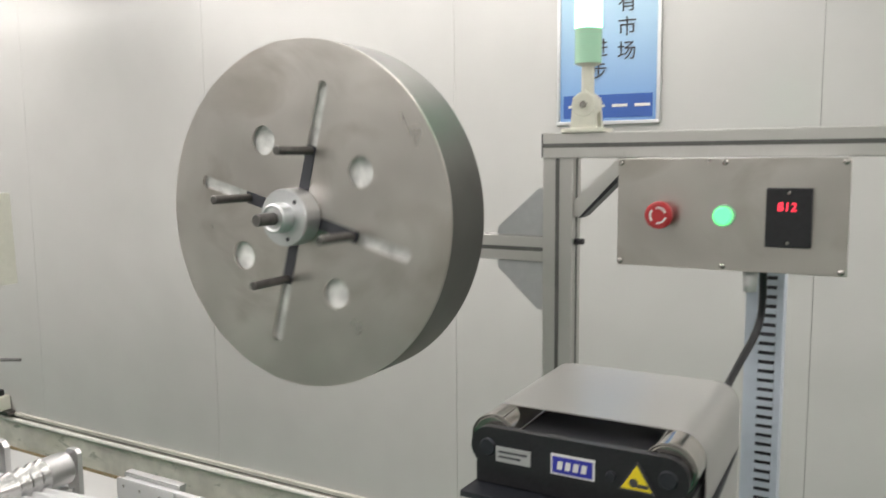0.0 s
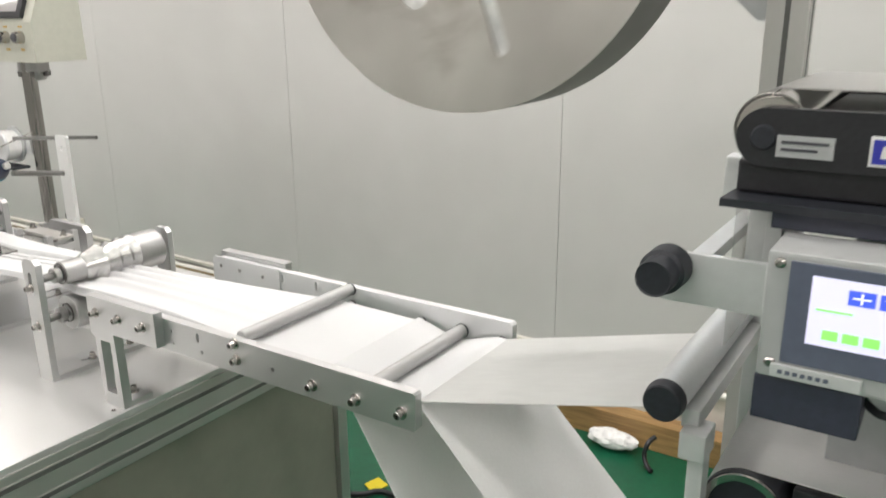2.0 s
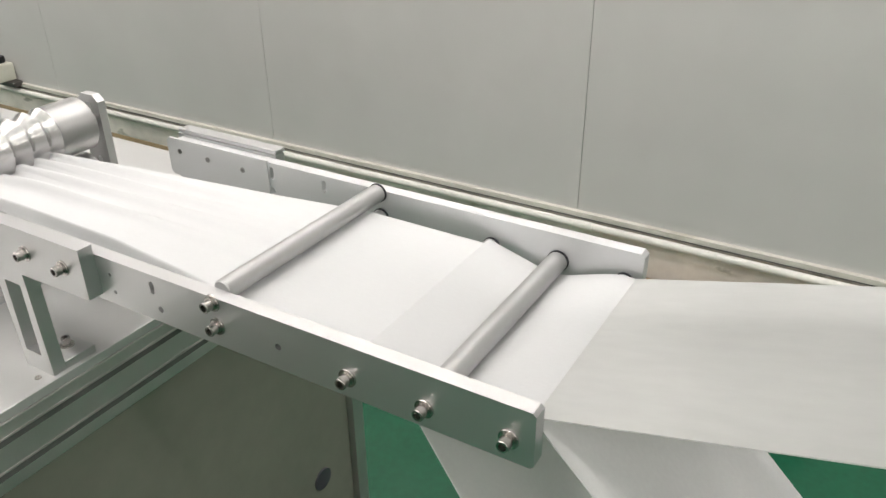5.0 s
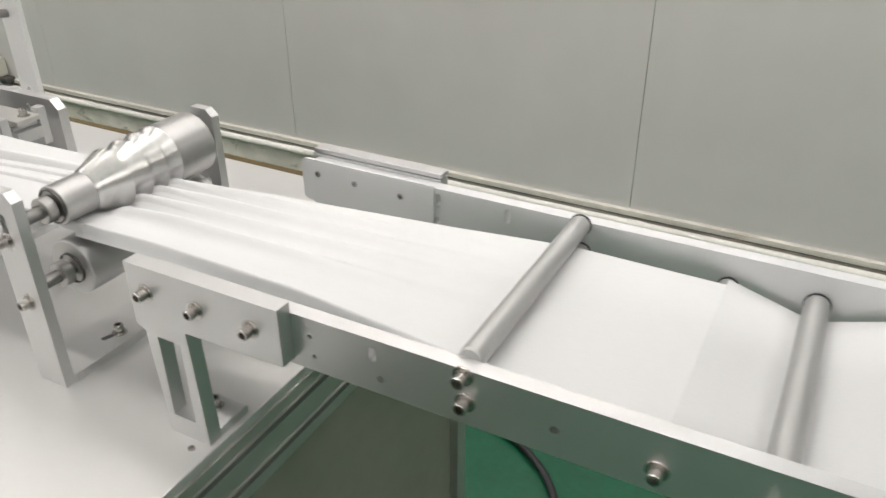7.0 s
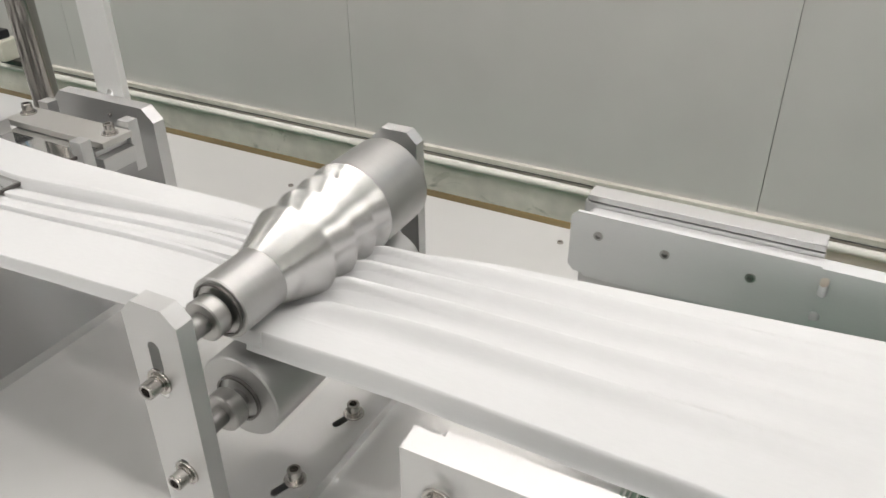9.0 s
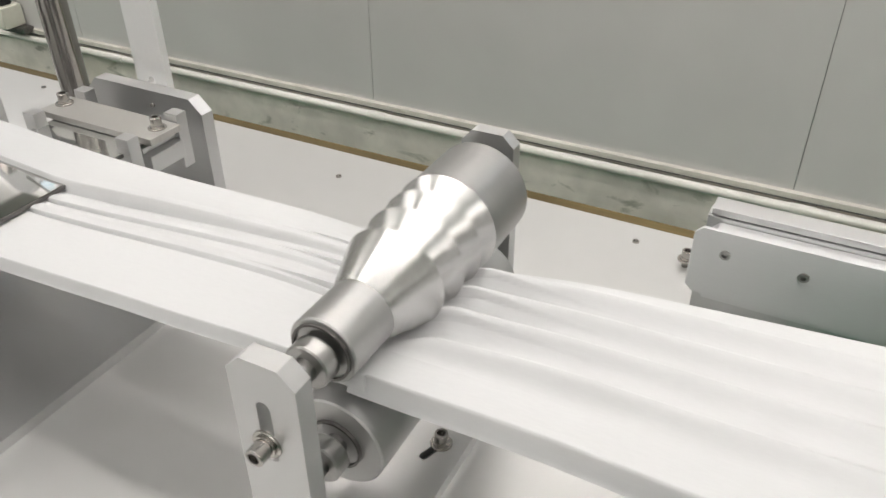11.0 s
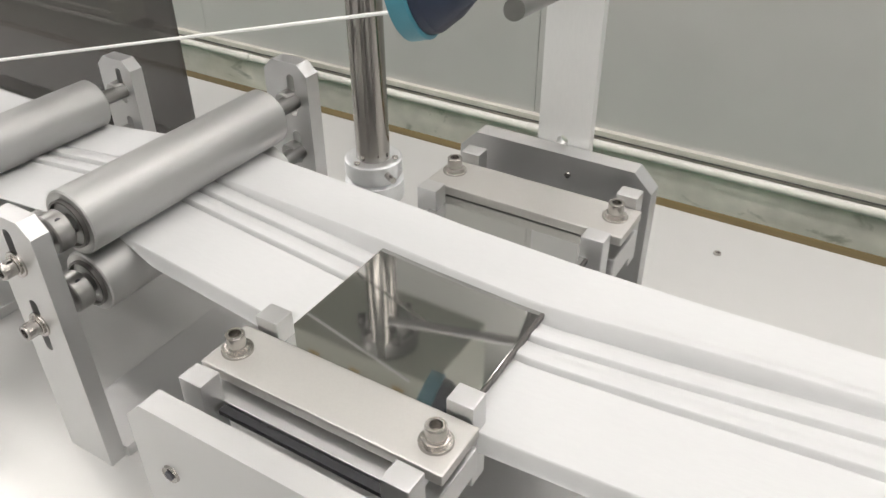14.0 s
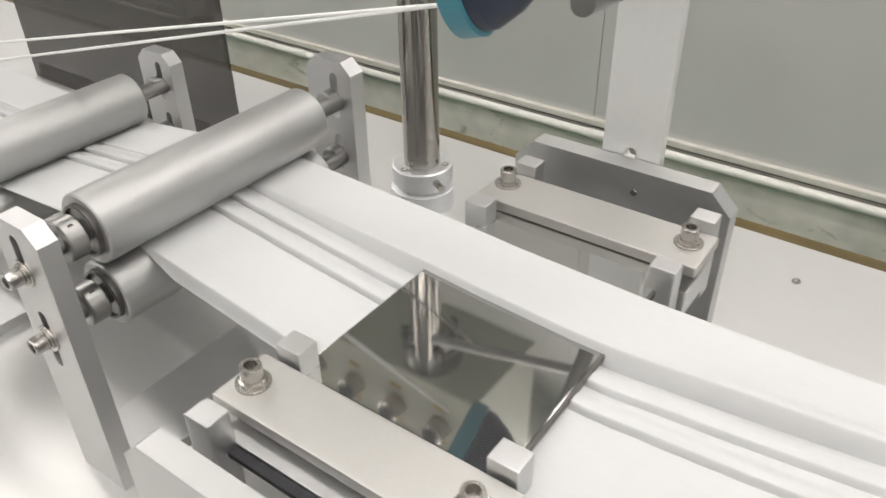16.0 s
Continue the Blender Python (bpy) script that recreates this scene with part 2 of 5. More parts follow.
def to_mesh(name, bm, mat, smooth=22):
    me = bpy.data.meshes.new(name)
    bmesh.ops.recalc_face_normals(bm, faces=bm.faces)
    if smooth:
        for f in bm.faces:
            f.smooth = smooth > 60 or max(abs(c) for c in f.normal) < 0.99999
        for e in bm.edges:
            if len(e.link_faces) == 2 and e.calc_face_angle(0) > radians(smooth):
                e.smooth = False
    bm.to_mesh(me)
    bm.free()
    me.materials.append(mat)
    return me


def part(name, bm, mat, parent, label=""):
    """One mesh, given in world places, under a thing or a part."""
    bmesh.ops.translate(bm, verts=bm.verts, vec=-BASE[parent.name])
    ob = link(name, to_mesh(name, bm, mat), parent)
    return tagged(ob, label)


def piece(name, bm, mat, label="", category="", kind=""):
    """One top-level mesh given in world places; soft cloth keeps its folds smooth."""
    return tagged(new(name, to_mesh(name, bm, mat, 70 if category == "fabric web" else 22)), label, category, kind=kind)


def box(x0, x1, y0, y1, z0, z1, bevel=0.0, bm=None):
    own = bmesh.new()
    bmesh.ops.create_cube(own, size=1, matrix=Matrix.Translation(((x0 + x1) / 2, (y0 + y1) / 2, (z0 + z1) / 2)) @ Matrix.Diagonal((abs(x1 - x0), abs(y1 - y0), abs(z1 - z0), 1)))
    if bevel:
        bmesh.ops.bevel(own, geom=own.edges[:], offset=bevel, segments=2, profile=0.6, affect="EDGES")
    if bm is None:
        return own
    return join(bm, own)


def join(a, b):
    me = bpy.data.meshes.new("joined")
    b.to_mesh(me)
    b.free()
    a.from_mesh(me)
    bpy.data.meshes.remove(me)
    return a


def lathe(profile, centre, axis="y", n=40):
    """A turned body: profile of (place along the axis, radius)."""
    bm = bmesh.new()
    rings = []
    for s, r in profile:
        ring = []
        for k in range(n):
            a = 2 * math.pi * k / n
            c, d = r * math.cos(a), r * math.sin(a)
            p = {"y": (c, s, d), "z": (c, d, s), "x": (s, c, d)}[axis]
            ring.append(bm.verts.new(Vector(centre) + Vector(p)))
        rings.append(ring)
    for a, b in zip(rings, rings[1:]):
        for k in range(n):
            bm.faces.new((a[k], a[(k + 1) % n], b[(k + 1) % n], b[k]))
    bm.faces.new(rings[0])
    bm.faces.new(rings[-1][::-1])
    return bm


def rod(a, b, r, n=16):
    """A round bar from a to b."""
    a, b = Vector(a), Vector(b)
    bm = bmesh.new()
    m = Matrix.Translation((a + b) / 2) @ (b - a).to_track_quat("Z", "Y").to_matrix().to_4x4()
    bmesh.ops.create_cone(bm, cap_ends=True, segments=n, radius1=r, radius2=r, depth=(b - a).length, matrix=m)
    return bm


def circle(u, v, r, n=20):
    return [(u + r * math.cos(2 * math.pi * k / n), v + r * math.sin(2 * math.pi * k / n)) for k in range(n)]


def slot(u, v, length, width, angle=0.0, n=8):
    """The outline of a long hole with round ends; angle 0 runs along v."""
    pts = []
    h = max(0, (length - width) / 2)
    for k in range(n + 1):
        a = math.pi * k / n
        pts.append((width / 2 * math.cos(a), h + width / 2 * math.sin(a)))
    for k in range(n + 1):
        a = math.pi + math.pi * k / n
        pts.append((width / 2 * math.cos(a), -h + width / 2 * math.sin(a)))
    c, s = math.cos(angle), math.sin(angle)
    return [(u + c * p - s * q, v + s * p + c * q) for p, q in pts]


def plate(outline, holes, w0, w1, plane="xz"):
    """A flat plate with holes right through it; w0 and w1 bound its thickness."""
    bm = bmesh.new()
    put = {"xz": lambda u, v, w: (u, w, v), "xy": lambda u, v, w: (u, v, w), "yz": lambda u, v, w: (w, u, v)}[plane]
    edges, loops = [], []
    for loop in [outline] + list(holes):
        vs = [bm.verts.new(put(u, v, w0)) for u, v in loop]
        edges += [bm.edges.new((vs[k], vs[(k + 1) % len(vs)])) for k in range(len(vs))]
        loops.append(vs)
    got = bmesh.ops.triangle_fill(bm, use_beauty=True, use_dissolve=False, edges=edges)
    faces = [f for f in got["geom"] if isinstance(f, bmesh.types.BMFace)]
    ext = bmesh.ops.extrude_face_region(bm, geom=faces, use_keep_orig=True)
    shift = Vector(put(0, 0, w1)) - Vector(put(0, 0, w0))
    bmesh.ops.translate(bm, verts=[v for v in ext["geom"] if isinstance(v, bmesh.types.BMVert)], vec=shift)
    bmesh.ops.remove_doubles(bm, verts=bm.verts, dist=1e-6)
    return bm


def rect(u0, u1, v0, v1, c=0.0, corners="abcd"):
    """A rectangle whose named corners (a: u0 v0, b: u1 v0, c: u1 v1, d: u0 v1) are cut off by c."""
    out = []
    for name, (u, v), (p, q) in (("a", (u0, v0), (1, 1)), ("b", (u1, v0), (-1, 1)), ("c", (u1, v1), (-1, -1)), ("d", (u0, v1), (1, -1))):
        if c and name in corners:
            first, second = (u, v + q * c), (u + p * c, v)
            out += [first, second] if name in "ac" else [second, first]
        else:
            out.append((u, v))
    return out


def bolt_mesh(r, h, washer):
    """A socket-head screw on its washer, along +z from z = 0."""
    bm = bmesh.new()
    join(bm, lathe([(0, washer), (0.0012, washer), (0.0016, washer * 0.97)], (0, 0, 0), "z", 24))
    join(bm, lathe([(0.0016, r * 1.22), (0.003, r * 1.22), (0.0032, r), (h - 0.0006, r), (h, r * 0.93), (h, r * 0.62), (h - 0.003, r * 0.60), (h - 0.0052, r * 0.5)], (0, 0, 0), "z", 18))
    return to_mesh("bolt", bm, BOLT, 30)


BOLT_BIG = bolt_mesh(0.0053, 0.0112, 0.0086)
BOLT_SMALL = bolt_mesh(0.0030, 0.0060, 0.0042)
TURN_TO = {"-y": (90, 0, 0), "+y": (-90, 0, 0), "+z": (0, 0, 0), "+x": (0, 90, 0), "-x": (0, -90, 0)}


def bolt(parent, x, y, z, way="-y", mesh=None):
    ob = link("bolt", mesh or BOLT_BIG, parent)
    p = Vector((x, y, z)) - BASE[parent.name]
    ob.matrix_basis = pose(p.x, p.y, p.z, *TURN_TO[way])
    return ob


def words(name, text, size, m, mat, parent, label=""):
    """Raised lettering; m is the pose of its middle in the world, its face towards +z of that pose."""
    cu = bpy.data.curves.new(name, "FONT")
    cu.body, cu.size, cu.align_x, cu.align_y, cu.extrude = text, size, "CENTER", "CENTER", 0.0004
    tmp = new("lettering", cu)
    bpy.context.view_layer.update()
    me = bpy.data.meshes.new_from_object(tmp)
    bpy.data.objects.remove(tmp)
    me.transform(Matrix.Translation(-BASE[parent.name]) @ m)
    me.materials.clear()
    me.materials.append(mat)
    return tagged(link(name, me, parent), label)


# ---- the room ----
SEAMS = [-6.4, -5.18, -3.94, -2.645, -1.392, -0.18, 1.05, 2.3, 3.4]
wall = thing("wall_north", (-1.5, WALL, FLOOR), "white-grey painted clean-room sandwich panel wall with thin joints", "wall", kind="structure")
part("backing", box(-6.4, 3.4, WALL + 0.004, WALL + 0.06, FLOOR, CEIL), SEAM, wall)
for x0, x1 in zip(SEAMS, SEAMS[1:]):
    part("panel", box(x0 + 0.0006, x1 - 0.0006, WALL - 0.004, WALL + 0.02, 0.096, CEIL, 0.0015), PANEL, wall)
piece("trim", box(-6.4, 3.4, WALL - 0.020, WALL + 0.004, 0.083, 0.100, 0.003), TRIM, "cream wall trim along the panel foot", "trim", "structure")
# Shadow gap between trim and pipe, painted as a thin dark strip.
piece("trim_joint", box(-6.4, 3.4, WALL - 0.0212, WALL - 0.004, 0.0805, 0.0828), GROOVE, "dark strip painting the shade in the gap under the cream wall trim", "trim", "structure")
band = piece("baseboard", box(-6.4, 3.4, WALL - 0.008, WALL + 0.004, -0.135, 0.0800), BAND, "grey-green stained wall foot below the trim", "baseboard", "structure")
piece("skirting_board", box(-6.4, 3.4, WALL - 0.03, WALL - 0.008, FLOOR, -0.130, 0.003), WOOD, "brown varnished wooden skirting board", "baseboard", "structure")
piece("wall_pipe", rod((-6.4, WALL - 0.026, 0.062), (3.4, WALL - 0.026, 0.062), 0.0125, 20), PIPE, "off-white plastic pipe along the wall foot", "pipe", "structure")
for i, x in enumerate((-4.9, -3.75, -2.62, -1.36, -0.4, 0.7)):
    clip = thing("pipe_clip", (x, WALL - 0.04, 0.062), "off-white pipe coupling on the wall pipe", "pipe clip", "pipe clips")
    part("sleeve", lathe([(-0.03, 0.0145), (0.03, 0.0145)], (x, WALL - 0.026, 0.062), "x", 20), PIPE, clip)
for name, (x0, x1, y0, y1) in dict(wall_west=(-6.5, -6.4, -3.0, 2.63), wall_east=(3.4, 3.5, -3.0, 2.63), wall_south=(-6.5, 3.5, -3.1, -3.0)).items():
    piece(name, box(x0, x1, y0, y1, FLOOR, CEIL), PANEL, "white-grey painted clean-room wall", "wall", "structure")
piece("floor", box(-6.5, 3.5, -3.1, 2.63, FLOOR - 0.1, FLOOR), GREEN, "green glossy epoxy factory floor", "floor", "structure")
piece("ceiling", box(-6.5, 3.5, -3.1, 2.63, CEIL, CEIL + 0.1), CEILING, "white clean-room ceiling", "ceiling", "structure")
for lx, ly in LIGHT_ROWS:
    fx = thing("ceiling_light", (lx, ly, CEIL), "white lit strip light on the ceiling", "ceiling light", "ceiling lights")
    part("frame", box(lx - 1.23, lx + 1.23, ly - 0.11, ly + 0.11, CEIL - 0.06, CEIL - 0.001, 0.004), WHITE_METAL, fx)
    part("diffuser", box(lx - 1.2, lx + 1.2, ly - 0.08, ly + 0.08, CEIL - 0.064, CEIL - 0.058), LAMP_GLOW, fx)

# ---- posters on the wall ----
def printed_fade(m, low, high, z0, z1):
    """A print that fades from one ink to another up the sheet."""
    nt = m.node_tree
    b = nt.nodes["Principled BSDF"]
    co = nt.nodes.new("ShaderNodeTexCoord")
    sep = nt.nodes.new("ShaderNodeSeparateXYZ")
    nt.links.new(co.outputs["Object"], sep.inputs[0])
    g = nt.nodes.new("ShaderNodeMapRange")
    g.inputs["From Min"].default_value, g.inputs["From Max"].default_value = z0, z1
    nt.links.new(sep.outputs["Z"], g.inputs["Value"])
    mx = nt.nodes.new("ShaderNodeMix")
    mx.data_type = "RGBA"
    nt.links.new(g.outputs[0], mx.inputs["Factor"])
    mx.inputs["A"].default_value, mx.inputs["B"].default_value = (*low, 1), (*high, 1)
    nt.links.new(mx.outputs["Result"], b.inputs["Base Color"])


printed_fade(POSTER_BLUE, (0.20, 0.36, 0.66), (0.46, 0.66, 0.80), 0.05, 0.40)


def poster(x0, x1, z0, z1, lettered):
    y = WALL - 0.006
    p = thing("poster", (x0, y, z0), "blue printed notice in a thin silver frame on the wall", "poster", "posters")
    part("print", box(x0, x1, y - 0.006, y, z0, z1), POSTER_BLUE, p)
    part("print_band", box(x0 + 0.012, x1 - 0.012, y - 0.0075, y - 0.005, z0 + 0.01, z0 + 0.085), POSTER_NAVY, p, "dark blue band with a line of white print")
    for k in range(4):
        w = (x1 - x0) / 5.2
        part("print_bar", box(x0 + 0.03 + k * w * 1.2, x0 + 0.03 + k * w * 1.2 + w * 0.8, y - 0.009, y - 0.007, z0 + 0.044, z0 + 0.053), LABEL_WHITE, p)
    for a, b, c, d in ((x0 - 0.012, x1 + 0.012, z0 - 0.012, z0), (x0 - 0.012, x1 + 0.012, z1, z1 + 0.012), (x0 - 0.012, x0, z0, z1), (x1, x1 + 0.012, z0, z1)):
        part("frame_bar", box(a, b, y - 0.012, y, c, d, 0.002), POSTER_EDGE, p)
    if lettered:
        face = Matrix.Rotation(radians(90), 4, "X")
        for k, ch in enumerate("有市场"):
            words("lettering", ch, 0.064, Matrix.Translation((x1 - 0.099, y - 0.0075, z0 + 0.370 - 0.076 * k)) @ face, INK_SHADE, p)
        for k, ch in enumerate("进步"):
            words("lettering", ch, 0.064, Matrix.Translation((x1 - 0.193, y - 0.0075, z0 + 0.232 - 0.074 * k)) @ face, INK_SHADE, p)
    return p


poster(-0.98, -0.656, 1.613, 2.25, True)
poster(-4.72, -4.375, 1.60, 2.25, False)

# ---- the machine table ----
TX, TZ = -1.34, 0.636
table = thing("machine_table", (-2.6, 0.7, FLOOR), "long machine table with a pale metal plate and grooved aluminium edge", "machine table")
part("table_plate", box(-4.3, TX - 0.002, 0.10, 1.36, TZ - 0.012, TZ, 0.0015), TABLE, table)
part("lower_cabinet", box(-4.27, TX - 0.012, 0.13, 1.315, FLOOR + 0.06, TZ - 0.095, 0.002), CABINET, table, "olive grey painted cabinet panel")
for x0, x1, y0, y1 in ((TX - 0.045, TX, 0.10, 1.36), (-4.3, TX - 0.045, 0.10, 0.14), (-4.3, TX - 0.045, 1.32, 1.36)):
    fr = part("edge_profile", box(x0, x1, y0, y1, TZ - 0.095, TZ - 0.012, 0.002), PROFILE, table)
# Table edge grooves: their shade is a dark strip, not a cut.
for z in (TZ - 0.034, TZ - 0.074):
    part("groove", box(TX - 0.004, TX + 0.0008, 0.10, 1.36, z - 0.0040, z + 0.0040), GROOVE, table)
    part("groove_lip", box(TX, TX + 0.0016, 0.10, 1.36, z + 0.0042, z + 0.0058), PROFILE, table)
part("edge_strip", box(-4.3, TX - 0.01, 1.3605, 1.380, TZ - 0.02, TZ - 0.002, 0.002), STRIP, table, "brown wooden strip along the rear edge")
part("corner_post", box(TX - 0.04, TX + 0.002, 1.315, 1.345, FLOOR + 0.03, TZ - 0.095, 0.002), PROFILE, table)
part("cable_hole", lathe([(TX - 0.012, 0.022), (TX - 0.009, 0.022), (TX - 0.009, 0.018)], (0, 1.228, 0.117), "x", 20), INK_SHADE, table, "black oval cable hole")
for x in (-4.2, -2.8, TX - 0.1):
    for y in (0.2, 1.2):
        part("foot", lathe([(FLOOR, 0.03), (FLOOR + 0.015, 0.028), (FLOOR + 0.016, 0.012), (FLOOR + 0.06, 0.012)], (x, y, 0), "z", 16), BLACK, table)
for x, y in ((-1.877, 1.301), (-1.512, 1.325), (-2.438, 1.331), (-1.362, 0.795)):
    part("plug_screw", lathe([(TZ, 0.0038), (TZ + 0.0016, 0.0034), (TZ + 0.0016, 0.002), (TZ + 0.0006, 0.0016)], (x, y, 0), "z", 14), BOLT, table)

# ---- web guide rails behind the pleating rollers ----
RZ0, RZ1 = 0.763, 0.815
rails = thing("guide_rail_frame", (-1.1, 0.95, TZ), "silver aluminium guide rails with cross bars on slotted feet", "guide frame")
near_rail = part("near_rail", plate(rect(-1.405, -0.770, RZ0, RZ1, 0.003), [slot(-1.165, 0.800, 0.014, 0.006), circle(-1.158, 0.778, 0.0035, 12), circle(-1.012, 0.787, 0.0035, 12), circle(-1.225, 0.797, 0.0022, 10), circle(-1.222, 0.778, 0.0022, 10)], 0.822, 0.836), ALU, rails)
far_rail = part("far_rail", plate(rect(-1.415, -0.776, RZ0, RZ1 + 0.002, 0.004), [slot(-1.246, 0.803, 0.016, 0.006), circle(-1.247, 0.779, 0.004, 12), slot(-1.165, 0.803, 0.016, 0.006)], 1.082, 1.096), RAIL, rails)
part("near_support", plate([(-1.413, 0.826), (-1.413, 0.760), (-1.403, 0.755), (-1.397, TZ), (-1.348, TZ), (-1.352, 0.768), (-1.243, 0.770), (-1.243, 0.826)], [rect(-1.389, -1.362, 0.660, 0.752)], 0.806, 0.822), ALU, rails)
part("near_foot", box(-1.397, -1.348, 0.822, 0.862, TZ, TZ + 0.010, 0.001), ALU, rails)
part("far_support", plate(rect(-1.424, -1.250, 0.768, 0.820, 0.005, "ad"), [circle(-1.402, 0.803, 0.003, 12), circle(-1.352, 0.801, 0.003, 12), circle(-1.292, 0.799, 0.003, 12)], 1.079, 1.082), RAIL, rails)
for x, z in ((-1.402, 0.803), (-1.352, 0.801), (-1.292, 0.799)):
    part("sunk_screw", lathe([(1.0802, 0.0014), (1.0782, 0.0020), (1.0782, 0.0036), (1.0805, 0.0036)], (x, 0, z), "y", 14), COLLAR, rails)
part("far_support_rail", box(-1.420, -1.250, 1.0965, 1.112, 0.700, 0.8205, 0.0008), ALU, rails)
part("far_top_strip", box(-1.418, -1.250, 1.0965, 1.114, 0.8214, 0.8265, 0.0008), ALU, rails)
part("far_foot", box(-1.400, -1.350, 1.098, 1.112, TZ, 0.760, 0.0015), ALU, rails)
for x in (-1.392, -1.333, -1.273):
    bolt(rails, x, 0.806, 0.799, "-y")
bolt(rails, -1.375, 0.845, TZ + 0.010, "+z")
bolt(table, -1.455, 1.304, TZ + 0.008, "+z")
part("bolt_shank", rod((-1.455, 1.304, TZ), (-1.455, 1.304, TZ + 0.009), 0.0035, 12), BOLT, table)
for x, z in ((-1.085, 0.809), (-1.083, 0.785), (-0.938, 0.783), (-0.864, 0.782), (-0.791, 0.784)):
    bolt(rails, x, 0.822, z, "-y")
for x, z, r in ((-1.086, 0.8135, 0.0105), (-1.083, 0.784, 0.0095), (-0.940, 0.784, 0.0095), (-0.864, 0.787, 0.0110), (-0.793, 0.783, 0.0095)):
    part("cross_bar", lathe([(0.836, r - 0.0012), (0.8375, r), (1.0805, r), (1.082, r - 0.0012)], (x, 0, z), "y", 28), ROLLER, rails)
    part("rubber_ring", lathe([(1.0795, r + 0.0007), (1.082, r + 0.0007)], (x, 0, z), "y", 24), RUBBER, rails)


# ---- white webs ----
def blend(points, x):
    """A value along a line of (place, value) points."""
    if x <= points[0][0]:
        return points[0][1]
    for (a, u), (b, v) in zip(points, points[1:]):
        if x <= b:
            return u + (v - u) * (x - a) / (b - a)
    return points[-1][1]


def sheet(stations, across, height, closed=0.0012, n=220):
    """A thin sheet. stations: parameter values; across(s): near and far y; height(s, f): x and z at the share f across."""
    bm = bmesh.new()
    rows = []
    for s in stations:
        y0, y1 = across(s)
        rows.append([bm.verts.new((height(s, k / n)[0], y0 + (y1 - y0) * k / n, height(s, k / n)[1])) for k in range(n + 1)])
    for a, b in zip(rows, rows[1:]):
        for k in range(n):
            bm.faces.new((a[k], a[k + 1], b[k + 1], b[k]))
    bmesh.ops.recalc_face_normals(bm, faces=bm.faces)
    bmesh.ops.solidify(bm, geom=bm.faces[:], thickness=closed)
    return bm


def stepped_profile():
    """Near sleeve, four stepped cones, far sleeve."""
    p = [(0.862, 0.0165), (0.8625, 0.0210), (0.8635, 0.0218), (0.902, 0.0218)]
    y, small, large = 0.902, (0.0219, 0.0190, 0.0195, 0.0205), (0.0352, 0.0364, 0.0372, 0.0378)
    for k, step in enumerate((0.037, 0.025, 0.023, 0.021)):
        p += [(y + 0.0001, small[k]), (y + step - 0.0012, large[k]), (y + step - 0.0006, large[k])]
        y += step
        p.append((y, small[k + 1] if k < 3 else 0.0370))
    return p + [(1.0625, 0.0370), (1.064, 0.0355)]


CX, CZ, LZ = -1.576, 0.817, 0.742
CONE = stepped_profile()


def cone_radius(y):
    """The stepped roller's radius at y."""
    return blend([(p, r) for p, r in CONE], y)


NEAR_EDGE = [(-2.8, 0.918), (-2.40, 0.918), (-2.19, 0.899), (-2.06, 0.889), (-1.90, 0.872), (-1.70, 0.8725), (-1.575, 0.875), (-1.45, 0.875), (-1.283, 0.870), (-1.085, 0.846), (-0.7, 0.842)]
FAR_EDGE = [(-2.8, 1.056), (-2.40, 1.056), (-2.166, 1.032), (-1.99, 1.018), (-1.83, 1.012), (-1.6, 1.010), (-1.528, 1.010), (-1.205, 1.042), (-1.085, 1.058), (-0.7, 1.074)]


def ramp(a, b, v):
    t = min(1.0, max(0.0, (v - a) / (b - a)))
    return t * t * (3 - 2 * t)


def pleats_out(x, y, share):
    """Ridges that fade away after the stepped roller."""
    fade = 1 - ramp(-1.58, -1.02, x)
    spread = ramp(-1.55, -1.0, x)
    z = 0.0
    for k, c in enumerate((0.30, 0.50, 0.68, 0.85)):
        c = c + (0.04 - 0.02 * k) * spread
        d = share - c
        z += 0.0128 * fade * ramp(-1.57, -1.53, x) * (math.exp(-(d / 0.055) ** 2) if d < 0 else math.exp(-(d / (0.02 + 0.05 * spread)) ** 2))
    return z


def under_cone(x, share, flat):
    """The web's height where the stepped roller presses it down, easing out on both sides."""
    y0, y1 = blend(NEAR_EDGE, x), blend(FAR_EDGE, x)
    low = max(flat - 0.0085, CZ - cone_radius(y0 + (y1 - y0) * share) - 0.0014)
    d = abs(x - CX)
    return low + (flat - low) * (1 - (1 - ramp(0.0, 0.16, d)) ** 2.0) if d < 0.16 else flat


fabric = piece("fabric_web", sheet(
    [-1.572 + (0.487 + 0.145) * k / 110 for k in range(111)],
    lambda x: (blend(NEAR_EDGE, x), blend(FAR_EDGE, x)),
    lambda x, f: (x, under_cone(x, f, blend([(-1.572, 0.796), (-1.085, 0.8005), (-0.94, 0.7955)], x)) + pleats_out(x, 0, f)
                  - 0.016 * (1 - ramp(-1.22, -1.10, x)) * (1 - ramp(0.0, 0.03, f)))),
    CLOTH, "white nonwoven fabric web running between the guide rails", "fabric web")
PATH = [(-0.940, 0.7952), (-0.930, 0.7925), (-0.878, 0.7772), (-0.864, 0.7745), (-0.850, 0.7772), (-0.806, 0.7915), (-0.793, 0.7942), (-0.780, 0.7935)]
draped = piece("fabric_web", sheet(range(len(PATH)), lambda i: (0.842, 1.074), lambda i, f: (PATH[int(i)][0], PATH[int(i)][1] + 0.0006)), CLOTH,
               "white nonwoven fabric web threaded over and under cross bars", "fabric web")
